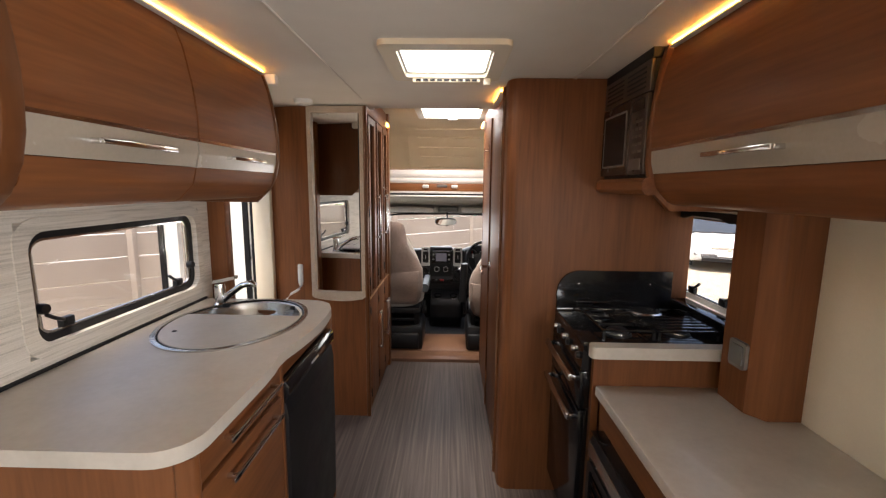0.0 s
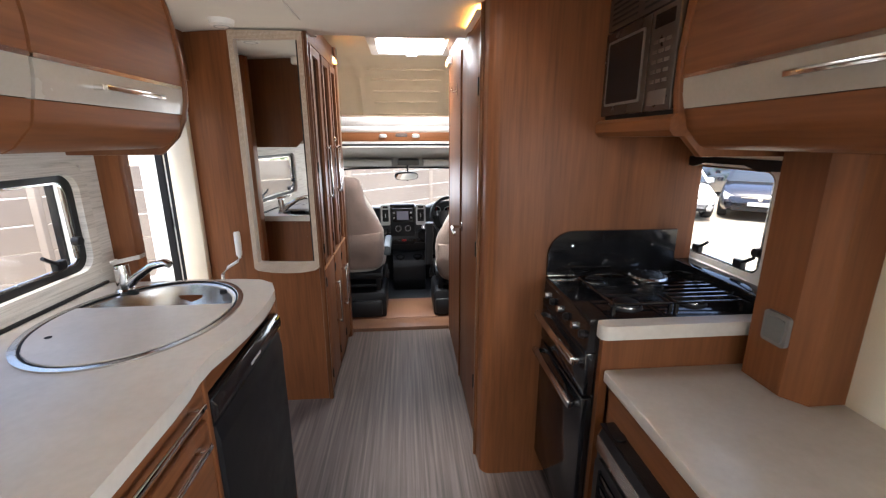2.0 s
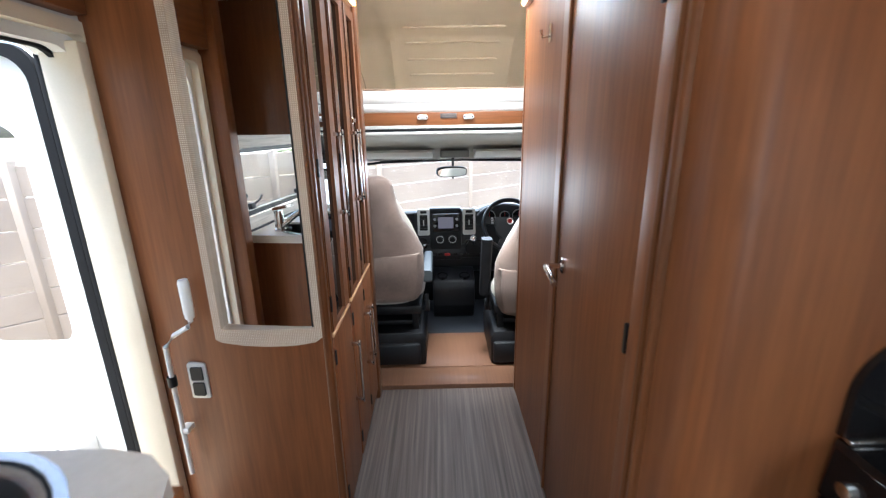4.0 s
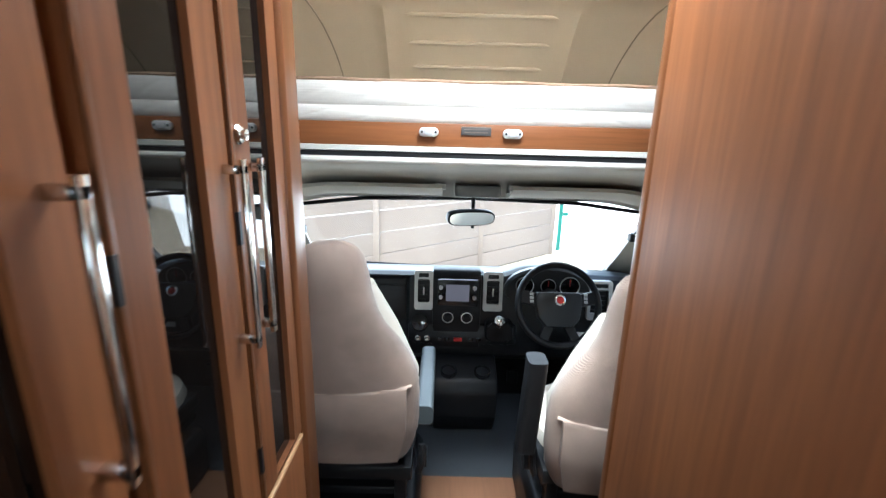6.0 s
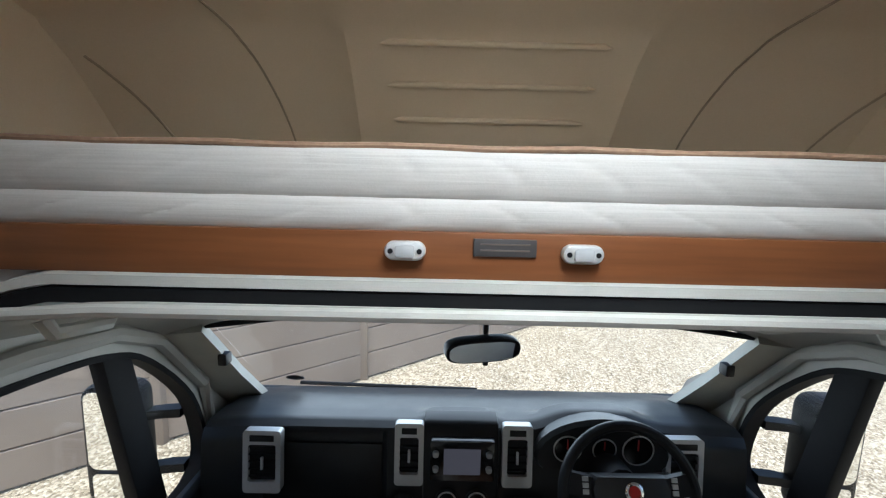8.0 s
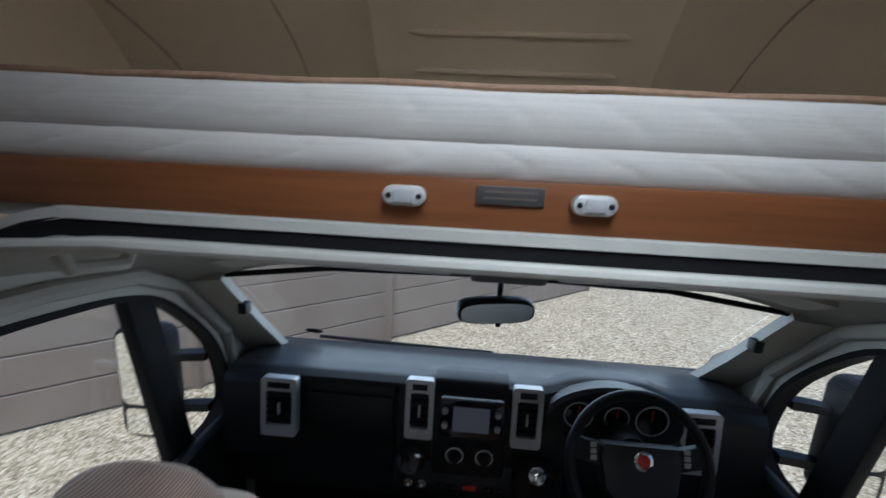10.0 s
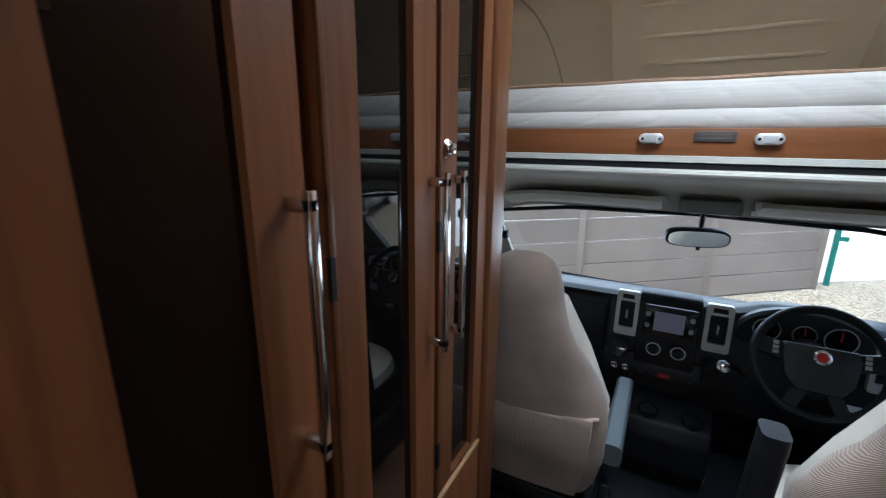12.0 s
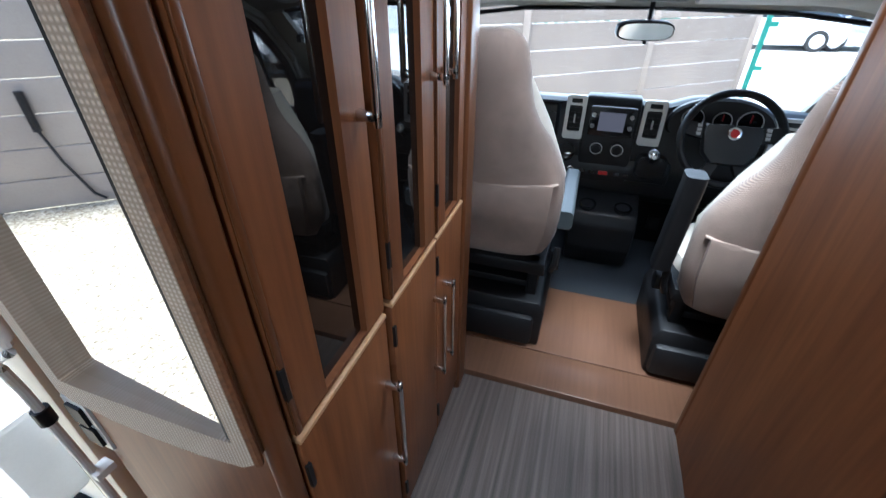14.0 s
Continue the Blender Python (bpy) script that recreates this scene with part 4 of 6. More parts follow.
for r in range(5):
    for c in range(3):
        part("key", bm_box(mwx - 0.0085, mwx - 0.006, 1.46 + c * 0.031, 1.482 + c * 0.031, 1.60 + r * 0.026, 1.609 + r * 0.026), PRINT_DIM, kp)
part("door_button", bm_box(mwx - 0.010, mwx - 0.006, 1.455, 1.545, 1.54, 1.58, 0.002), PRINT_DIM, kp)

# cooker
cx = 0.545
ck = thing("cooker", "black gas cooker with hob, grill, oven and chrome handles", "cooker", (0.8, 1.64, 0))
part("body", bm_box(cx + 0.03, XR - 0.01, 1.425, 1.85, 0.05, 0.905, 0.003), BLACK, ck)
part("hob_plate", bm_box(cx - 0.002, XR - 0.06, 1.425, 1.85, 0.905, 0.925, 0.004), BLACK_GLOSS, ck, "black glass hob plate")
part("plinth", bm_box(cx + 0.05, cx + 0.06, 1.425, 1.85, 0.0, 0.05), BLACK, ck)
fas = part("control_fascia", bm_prism([(cx, 0.905), (cx + 0.03, 0.905), (cx + 0.03, 0.815), (cx - 0.006, 0.815)], "y", 1.427, 1.848), BLACK_GLOSS, ck)
for k in range(6):
    y = 1.465 + k * 0.068
    part("knob", bm_lathe([(0.001, 0), (0.014, 0), (0.012, 0.014), (0.001, 0.016)], pose(cx - 0.002, y, 0.86, 0, -88, 0), 16), CHROME if k % 2 else BLACK, fas, "chrome control knob")
for z0, z1 in ((0.665, 0.81), (0.12, 0.655)):
    dd = part("oven_door", bm_box(cx - 0.006, cx + 0.03, 1.428, 1.848, z0, z1, 0.004), BLACK_GLOSS, ck, "black glass door")
    part("handle", join(bm_prism([(cx - 0.045, z1 - 0.045), (cx - 0.030, z1 - 0.052), (cx - 0.030, z1 - 0.020), (cx - 0.045, z1 - 0.024)], "y", 1.45, 1.83, 0.003),
                        bm_box(cx - 0.04, cx - 0.006, 1.452, 1.47, z1 - 0.045, z1 - 0.027, 0.002), bm_box(cx - 0.04, cx - 0.006, 1.81, 1.828, z1 - 0.045, z1 - 0.027, 0.002)), CHROME, dd, "chrome bar handle")
for bx, by, br in ((0.70, 1.52, 0.04), (0.70, 1.75, 0.035), (0.93, 1.53, 0.035)):
    bn = part("burner", bm_lathe([(0.001, 0), (br + 0.012, 0), (br + 0.01, 0.006), (br, 0.008), (br, 0.016), (br - 0.006, 0.02), (0.001, 0.021)], pose(bx, by, 0.925), 20), BLACK, ck)
    part("burner_ring", bm_lathe([(br, 0.007), (br + 0.006, 0.007), (br + 0.006, 0.012), (br, 0.012)], pose(bx, by, 0.925), 20), STEEL, bn)
part("hotplate", bm_lathe([(0.001, 0.03), (0.062, 0.03), (0.068, 0.024), (0.068, 0.010), (0.074, 0.004), (0.074, 0), (0.001, 0)], pose(0.90, 1.74, 0.925), 32), STEEL, ck, "round steel electric hotplate")
for x0, x1, y0, y1 in ((0.62, 0.80, 1.445, 1.83), (0.82, 1.03, 1.445, 1.62)):
    sup = bm_tube([(x0, y0, 0.962), (x1, y0, 0.962), (x1, y1, 0.962), (x0, y1, 0.962), (x0, y0, 0.962)], 0.0045, 6)
    bars = [bm_box(x0, x1, y - 0.004, y + 0.004, 0.958, 0.967) for y in (y0 + (y1 - y0) * f_ for f_ in (0.2, 0.4, 0.6, 0.8))]
    legs = [bm_box(x - 0.005, x + 0.005, y - 0.005, y + 0.005, 0.925, 0.96) for x in (x0, x1) for y in (y0, y1)]
    part("pan_support", join(sup, *bars, *legs), BLACK_GLOSS, ck, "black enamelled pan support")
sp = thing("splashback", "black glass splashback with rounded corner behind the cooker", "splashback", (0.85, 1.86, 0.925))
arc = [(0.545 + 0.10 - 0.10 * math.cos(radians(a)), 1.005 + 0.10 * math.sin(radians(a))) for a in range(0, 91, 10)]
part("glass", bm_prism([(0.545, 0.93)] + arc + [(1.06, 1.105), (1.06, 0.93)], "y", 1.838, 1.852), BLACK_GLOSS, sp)
part("lower_trim", bm_box(0.545, 1.06, 1.825, 1.838, 0.926, 0.934, 0.002), STEEL, sp)
for x in (0.64, 0.96):
    part("screw_cap", bm_lathe([(0.001, 0), (0.006, 0), (0.005, 0.003), (0.001, 0.004)], pose(x, 1.838, 1.045, 90, 0, 0), 12), CHROME, sp)
solo("side_splashback", bm_box(1.062, XR - 0.001, 1.425, 1.85, 0.926, 0.985, 0.003), BLACK_GLOSS, "black glass strip below the hob window", "splashback")
solo("hob_end_worktop", bm_prism(rrect(cx + 0.012, XR - 0.005, 1.372, 1.424, 0.02), "z", 0.882, 0.925), WORKTOP, "beige laminate end strip beside the hob", "worktop")
solo("cooker_side_panel", bm_box(cx + 0.03, XR - 0.002, 1.40, 1.4235, 0.0, 0.881), WOOD_Z, "cherry end panel beside the cooker", "panel")
dk = thing("desk_unit", "low cherry unit with beige laminate top beside the cooker", "unit", (0.85, 0.6, 0))
part("top", bm_prism(rrect(0.583, XR, -0.5, 1.3985, 0.012), "z", 0.738, 0.773, 0.004), WORKTOP, dk, "beige stone-effect laminate top")
part("front", bm_box(0.60, 0.62, -0.5, 1.398, 0.0, 0.737), WOOD_Y, dk)
part("side", bm_box(0.60, XR - 0.002, 1.38, 1.3985, 0.0, 0.737), WOOD_Z, dk)
ht = thing("space_heater", "black built-in heater with a chrome trim and control dial", "heater", (0.585, 1.1, 0.1))
part("case", bm_prism([(0.60, 0.10), (0.565, 0.12), (0.555, 0.60), (0.568, 0.628), (0.60, 0.632)], "y", 0.78, 1.335, 0.004), BLACK, ht)
part("grille_frame", bm_ring(rrect(0.80, 1.32, 0.14, 0.545, 0.03), rrect(0.825, 1.295, 0.165, 0.52, 0.02), "x", 0.545, 0.556), BLACK, ht)
part("steel_strip", bm_prism([(0.548, 0.555), (0.556, 0.550), (0.560, 0.60), (0.552, 0.60)], "y", 0.78, 1.335, 0.002), STEEL, ht, "satin steel strip")
for k in range(8):
    part("grille_bar", bm_box(0.549, 0.555, 0.826, 1.294, 0.175 + k * 0.043, 0.195 + k * 0.043, 0.002), BLACK_GLOSS, ht)
part("dial", bm_lathe([(0.001, 0), (0.022, 0), (0.02, 0.008), (0.001, 0.01)], pose(0.582, 1.27, 0.632), 18), BLACK_GLOSS, ht)
part("top_cap", bm_box(0.557, 0.602, 0.78, 1.335, 0.6325, 0.637, 0.002), BLACK_GLOSS, ht)
solo("wall_post", bm_prism([(0.992, 1.355), (XR - 0.001, 1.355), (XR - 0.001, 1.175), (1.03, 1.175), (0.992, 1.225)], "z", 0.7735, 1.42), WOOD_Z, "cherry boxed post beside the hob window", "post")
so = thing("wall_socket", "silver framed socket on the cherry post", "socket", (0.985, 1.27, 0.95))
part("plate", bm_prism(rrect(1.228, 1.305, 0.91, 0.998, 0.012), "x", 0.980, 0.9915), mat("socket_rim", (0.22, 0.21, 0.20), None, 0.35, 0.4), so)
part("insert", bm_prism(rrect(1.238, 1.295, 0.922, 0.986, 0.006), "x", 0.976, 0.981), mat("socket_grey", (0.16, 0.16, 0.15), None, 0.4), so)
caravan_window("window_2", "top-hung acrylic window over the hob, parked cars beyond", XR, 1, *HW, False)
bl = thing("blind_cassette", "cream blind cassette with a black pelmet over the hob window", "blind", (1.1, 1.73, 1.38))
part("cassette", bm_box(1.085, XR - 0.002, 1.43, 1.849, 1.385, 1.425, 0.006), CREAM, bl)
part("pull_bar", bm_prism([(1.44, 1.355), (1.52, 1.35), (1.58, 1.365), (1.76, 1.365), (1.82, 1.35), (1.849, 1.352), (1.849, 1.386), (1.44, 1.386)], "x", 1.075, 1.09), BLACK, bl)

# washroom block with bull-nosed corner, and its door
wb = thing("washroom", "cherry washroom wall with a rounded corner post", "washroom", (0.7, 2.6, 0), kind="structure")
nosep = [(0.302 + 0.05 - 0.05 * math.cos(radians(a)), 1.902 - 0.05 * math.sin(radians(a))) for a in range(0, 91, 10)]
part("end_wall", bm_prism([(0.335, 2.03), (0.302, 2.03)] + nosep + [(XR - 0.001, 1.852), (XR - 0.001, 1.89), (0.36, 1.89)], "z", 0.0, ZC - 0.001), WOOD_Z, wb)
part("corner_bead", bm_tube([(0.300, 1.985, 0.0), (0.300, 1.985, ZC - 0.01)], 0.012, 10), WOOD_EDGE, wb)
part("corner_bead", bm_tube([(0.303, 2.025, 0.0), (0.303, 2.025, ZC - 0.01)], 0.009, 10), WOOD_EDGE, wb)
part("door_jamb", bm_box(0.304, 0.335, 2.031, 2.094, 0.0, 1.8995, 0.004), WOOD_Z, wb)
part("side_wall", bm_box(0.312, 0.335, 2.748, YF, 0.0, ZC + 0.08), WOOD_Z, wb)
part("door_head", bm_box(0.312, 0.335, 2.03, 2.748, 1.90, ZC + 0.08), WOOD_Z, wb)
part("inner_back", bm_box(0.36, XR, 1.9, YF, 1.93, 2.0), WOOD_Z, wb)
part("front_wall", bm_box(0.335, XR + 0.03, YF - 0.03, YF, 0.0, 2.05), WOOD_Z, wb)
part("front_edge", bm_prism(rrect(0.308, 0.345, YF - 0.03, YF + 0.008, 0.014), "z", 0.0, 2.04), WOOD_EDGE, wb)
part("inner_floor_shade", bm_box(0.34, XR, 1.9, YF - 0.03, 0.001, 0.004), BLACK, wb)
d2_ = thing("door_2", "plain cherry washroom door, closed, with chrome lever", "door", (0.31, 2.37, 0), kind="structure")
part("leaf", bm_box(0.308, 0.33, 2.098, 2.742, 0.012, 1.895, 0.004), WOOD_Z, d2_)
part("edge_bead", bm_prism(rrect(0.299, 0.310, 2.645, 2.667, 0.005), "z", 0.012, 1.895), WOOD_Z, d2_)
dh = part("handle_rose", bm_lathe([(0.001, 0), (0.026, 0), (0.026, 0.006), (0.018, 0.009), (0.001, 0.01)], pose(0.308, 2.582, 0.98, 0, -90, 0), 24), CHROME, d2_, "chrome rose")
part("lever", bm_tube([(0.30, 2.582, 0.98), (0.262, 2.582, 0.98), (0.252, 2.577, 0.979), (0.25, 2.565, 0.975), (0.252, 2.478, 0.956)], [0.010, 0.010, 0.011, 0.010, 0.009], 10), CHROME, dh, "chrome lever")
for z in (0.28, 0.94, 1.62):
    part("hinge", bm_box(0.299, 0.3085, 2.092, 2.104, z, z + 0.07, 0.002), BLACK, d2_)
hkk = thing("door_hook", "chrome folding hook high on the washroom wall", "hook", (0.31, 2.90, 1.72))
part("plate", bm_prism(rrect(2.885, 2.915, 1.70, 1.76, 0.008), "x", 0.306, 0.3115), CHROME, hkk)
part("hook", bm_tube([(0.305, 2.90, 1.72), (0.28, 2.90, 1.715), (0.275, 2.90, 1.74)], 0.005, 8), CHROME, hkk)
for yy, xx in ((3.3, -0.452), (3.3, 0.300)):
    rlamp = thing("reading_lamp", "slim lit courtesy lamp at the top of the opening", "light", (xx, yy, 1.93), "courtesy lamps")
    part("housing", bm_box(xx - 0.012, xx + 0.012, yy - 0.10, yy + 0.03, 1.915, 1.96, 0.004), WHITE, rlamp)
    part("lens", bm_box(xx - (0.018 if xx > 0 else -0.012), xx + (-0.012 if xx > 0 else 0.018), yy - 0.09, yy + 0.02, 1.92, 1.945, 0.002), LED, rlamp)

# ---- overcab bed ----
bd = thing("bed_board", "cherry front board of the overcab bed", "bed board", (0.05, 3.79, 1.435))
part("board", bm_box(-0.86, 1.04, 3.785, 3.805, 1.432, 1.503, 0.003), WOOD_X, bd)
part("bed_base", bm_box(-1.05, 1.05, 3.80, 4.72, 1.41, 1.435), GREY, bd)
part("lower_lip", bm_loft([[(x, y, z - 0.9 * max(0.0, abs(x) - 0.70) ** 1.5) for y, z in ((3.768, 1.416), (3.80, 1.413), (3.80, 1.434), (3.770, 1.431))] for x in [-1.05 + 2.1 * k / 42 for k in range(43)]]), HEADLINER, bd, "pale grey front lip")
mt = thing("mattress", "thick quilted off-white mattress on the overcab bed", "mattress", (0.05, 4.2, 1.515))


def quilt(z0, z1, y0, x0, x1):
    def f_(u, v):
        x, z = x0 + (x1 - x0) * u, z0 + (z1 - z0) * v
        bulge = 0.012 * (math.sin(math.pi * v) ** 0.6)
        wave = 0.0028 * max(0.0, math.cos(24 * u * math.pi + 2.2 * math.sin(4 * v + 7 * u))) ** 6 * -math.sin(math.pi * v)
        return (x, y0 - bulge - wave, z)
    return bm_sheet(f_, 220, 10, 0.01)


part("core", bm_box(-0.84, 1.03, 3.815, 4.55, 1.504, 1.620, 0.012), TICKING, mt)
part("side_panel", quilt(1.504, 1.549, 3.812, -0.845, 1.035), TICKING, mt)
part("side_panel", quilt(1.551, 1.622, 3.812, -0.845, 1.035), TICKING, mt)
PIPING = mat("brown_piping", (0.30, 0.19, 0.12), (0.22, 0.13, 0.08), 0.8, scale=80)
part("piping", bm_tube([(-0.845 + 1.88 * k / 24, 3.802 + 0.002 * math.sin(k), 1.626 + 0.0015 * math.sin(k * 1.7)) for k in range(25)], 0.0055, 8), PIPING, mt, "brown woven piping")
part("piping", bm_tube([(-0.845 + 1.88 * k / 24, 3.806, 1.550) for k in range(25)], 0.0025, 6), TICKING, mt)
for xx in (-0.175, 0.084):
    la = thing("bed_lamp", "small oval silver courtesy lamp on the bed board", "light", (xx, 3.785, 1.476), "bed board lamps")
    part("housing", bm_prism(rrect(xx - 0.030, xx + 0.030, 1.462, 1.490, 0.0138), "y", 3.768, 3.786, 0.004), SILVER, la)
    part("lens", bm_prism(rrect(xx - 0.014, xx + 0.014, 1.467, 1.485, 0.004), "y", 3.764, 3.770, 0.001), GREY, la)
    for dx in (-0.021, 0.021):
        part("screw", bm_lathe([(0.001, 0), (0.004, 0), (0.004, 0.002), (0.001, 0.002)], pose(xx + dx, 3.769, 1.476, 90, 0, 0), 10), BLACK, la)
pl = thing("notice_plate", "small dark printed notice plate on the bed board", "plate", (-0.03, 3.785, 1.48))
part("plate", bm_box(-0.075, 0.018, 3.7805, 3.7855, 1.469, 1.495, 0.001), mat("dark_grey_plate", (0.06, 0.055, 0.055), None, 0.4), pl)
for k in range(2):
    part("text_bar", bm_box(-0.065, 0.008, 3.7797, 3.7806, 1.477 + k * 0.009, 1.4795 + k * 0.009), PRINT_DIM, pl)
solo("overcab_corner_trim", bm_box(-1.05, -0.862, 3.62, 4.0, 1.412, 1.56, 0.012), TRIM, "cream padded corner beside the bed board", "trim")

# ---- cab ----
cabs = thing("cab_shell", "cream-trimmed van cab interior with headliner and pillars", "cab", (0, 4.1, 0.4), kind="structure")


def headliner(u, v):
    x = -0.94 + 1.88 * u
    y, z = [(3.74, 1.388), (3.80, 1.372), (3.95, 1.352), (4.12, 1.325), (4.28, 1.282), (4.37, 1.235), (4.415, 1.190)][round(v * 6)]
    s_ = max(0.0, abs(x) - 0.55)
    return (x, y - 0.5 * s_ * s_ * v, z - 0.55 * s_ * s_)


part("headliner", bm_sheet(headliner, 40, 6, -0.012), HEADLINER, cabs)
def droop(x):
    return 0.9 * max(0.0, abs(x) - 0.70) ** 1.5
XS = [-1.05 + 2.1 * k / 42 for k in range(43)]
part("gap_seal", bm_loft([[(x, 3.772, 1.388 - droop(x)), (x, 3.80, 1.388 - droop(x)), (x, 3.80, 1.412 - droop(x)), (x, 3.772, 1.412 - droop(x))] for x in XS]), RUBBER, cabs, "black rubber seal")
part("front_lip", bm_tube([(-0.94, 3.76, 1.33), (-0.8, 3.745, 1.372), (-0.6, 3.742, 1.386), (0, 3.742, 1.388), (0.6, 3.742, 1.386), (0.8, 3.745, 1.372), (0.94, 3.76, 1.33)], 0.010, 8), HEADLINER, cabs)


def rounded(pts, n=4):
    """A closed outline drawn smoothly through its corner points."""
    out, k = [], len(pts)
    for i in range(k):
        p0, p1, p2, p3 = (pts[(i + d) % k] for d in (-1, 0, 1, 2))
        for q in range(n):
            f_ = q / n
            out.append(tuple(0.5 * (2 * b + (c - a) * f_ + (2 * a - 5 * b + 4 * c - d) * f_ ** 2 + (3 * b - 3 * c + d - a) * f_ ** 3) for a, b, c, d in zip(p0, p1, p2, p3)))
    return out


for s_ in (-1, 1):
    a, b = Vector((s_ * 0.86, 4.40, 1.16)), Vector((s_ * 0.84, 4.86, 0.68))
    ring = lambda p, w: [(p.x - w * s_, p.y - 0.05, p.z - 0.02), (p.x - w * s_ + 0.012 * s_, p.y - 0.02, p.z + 0.004), (p.x + 0.10 * s_, p.y + 0.01, p.z + 0.03), (p.x + 0.10 * s_, p.y - 0.07, p.z - 0.03)]
    part("front_pillar", bm_loft([ring(a, 0.045), ring((a + b) / 2, 0.035), ring(b, 0.045)]), PILLAR, cabs, "grey trimmed windscreen pillar")
    part("pillar_handle_cap", bm_box(min(s_ * 0.80, s_ * 0.83), max(s_ * 0.80, s_ * 0.83), 4.45, 4.49, 0.99, 1.03, 0.006), BLACK, cabs)
    win = [(3.40, 0.62), (3.9, 0.585), (4.38, 0.545), (4.52, 0.57), (4.565, 0.66), (4.50, 0.87), (4.31, 1.075), (4.16, 1.145), (3.95, 1.175), (3.75, 1.185), (3.50, 1.185), (3.40, 1.16)]
    win = rounded(win)
    cxm, czm = 3.95, 0.85
    outer = [(3.30, -0.05), (3.9, -0.06), (4.5, -0.06), (4.92, -0.05), (4.94, 0.68), (4.64, 0.95), (4.46, 1.16), (4.32, 1.25), (4.05, 1.35), (3.75, 1.40), (3.40, 1.41), (3.30, 1.41)]
    outer = rounded(outer)
    part("cab_door", bm_ring(outer, win, "x", s_ * 0.945, s_ * 1.0), TRIM, cabs, "cream-trimmed cab door")
    inner2 = [(cxm + (y - cxm) * 0.965, czm + (z - czm) * 0.95) for y, z in win]
    part("window_seal", bm_ring(win, inner2, "x", s_ * 0.94, s_ * 0.99), RUBBER, cabs)
    part("arch_trim", bm_tube([(s_ * 0.935, y, z) for y, z in ((4.60, 0.50), (4.61, 0.64), (4.545, 0.89), (4.345, 1.115), (4.18, 1.19), (3.96, 1.22), (3.75, 1.23), (3.45, 1.225))], 0.022, 8), TRIM, cabs)
    part("window_divider", bm_prism([(4.15, 1.145), (4.245, 1.115), (4.36, 0.545), (4.255, 0.55)], "x", s_ * 0.945, s_ * 0.985, 0.004), RUBBER, cabs)
    part("side_pane", bm_prism(win, "x", s_ * 0.97, s_ * 0.974), GLASS, cabs).visible_shadow = False
    part("door_card", bm_box(min(s_ * 0.88, s_ * 0.945), max(s_ * 0.88, s_ * 0.945), 3.45, 4.55, 0.05, 0.60, 0.03), DASH, cabs, "dark door card")
    part("grab_handle", bm_tube([(s_ * 0.80, 3.86, 1.335), (s_ * 0.80, 3.88, 1.30), (s_ * 0.80, 4.0, 1.28), (s_ * 0.80, 4.02, 1.31)], 0.014, 8), TRIM, cabs)
    part("side_infill", bm_box(min(s_ * 0.95, s_ * 1.12), max(s_ * 0.95, s_ * 1.12), 3.28, 3.80, -0.1, 1.45), TRIM, cabs)
scr = part("windscreen", bm_loft([[(x, y + 0.0, z) for x, y, z in ((-0.84, 4.38, 1.20), (0.84, 4.38, 1.20), (0.84, 4.384, 1.204), (-0.84, 4.384, 1.204))], [(-0.84, 4.90, 0.68), (0.84, 4.90, 0.68), (0.84, 4.904, 0.684), (-0.84, 4.904, 0.684)]]), GLASS, cabs, "large clear windscreen")
scr.visible_shadow = False
part("screen_top_band", bm_tube([(-0.84, 4.385, 1.145), (-0.5, 4.41, 1.182), (0, 4.418, 1.192), (0.5, 4.41, 1.182), (0.84, 4.385, 1.145)], 0.009, 8), RUBBER, cabs)
part("bulkhead", bm_box(-0.95, 0.95, 4.86, 4.92, -0.1, 0.70), DASH, cabs)
part("footwell_side", bm_box(-0.95, 0.95, 4.70, 4.86, -0.1, 0.3), BLACK, cabs)
stk = thing("screen_sticker", "small dark oval sticker on the windscreen", "sticker", (-0.69, 4.76, 0.81))
part("disc", bm_loft([[(-0.69 + 0.036 * math.cos(a), 4.757 + k + 0.015 * math.sin(a), 0.818 + k * 0.9 - 0.015 * math.sin(a)) for a in [2 * math.pi * q / 24 for q in range(24)]] for k in (-0.004, -0.002)]), BLACK, stk)
for xa, xb, word in ((-0.74, -0.13, "passenger"), (0.165, 0.78, "driver")):
    sv = thing("sun_visor", "pale grey sun visor folded up above the windscreen", "sun visor", ((xa + xb) / 2, 4.3, 1.23), "sun visors")
    def visor(u, v, xa=xa, xb=xb):
        x = xa + (xb - xa) * u
        q = max(0.0, abs(x) - 0.55)
        return (x, 4.19 + 0.19 * v, 1.276 - 0.052 * v - 0.012 * math.sin(math.pi * v) - 0.55 * q * q)
    part("panel", bm_sheet(visor, 14, 6, 0.016), HEADLINER, sv)
    if word == "passenger":
        part("warning_sticker", bm_loft([[(x, y - 0.0, z - dz) for x, y, z in ((-0.60, 4.255, 1.239), (-0.49, 4.255, 1.239), (-0.49, 4.295, 1.227), (-0.60, 4.295, 1.227))] for dz in (0.0, 0.0015)]), WHITE, sv, "small white printed sticker")
    part("clip", bm_box(xb - 0.03, xb + 0.015, 4.20, 4.23, 1.252, 1.276, 0.004) if word == "passenger" else bm_box(xa - 0.015, xa + 0.03, 4.20, 4.23, 1.252, 1.276, 0.004), GREY, sv)
mc = thing("map_lamp_console", "grey map lamp console above the rear-view mirror", "console", (0.025, 4.34, 1.21))
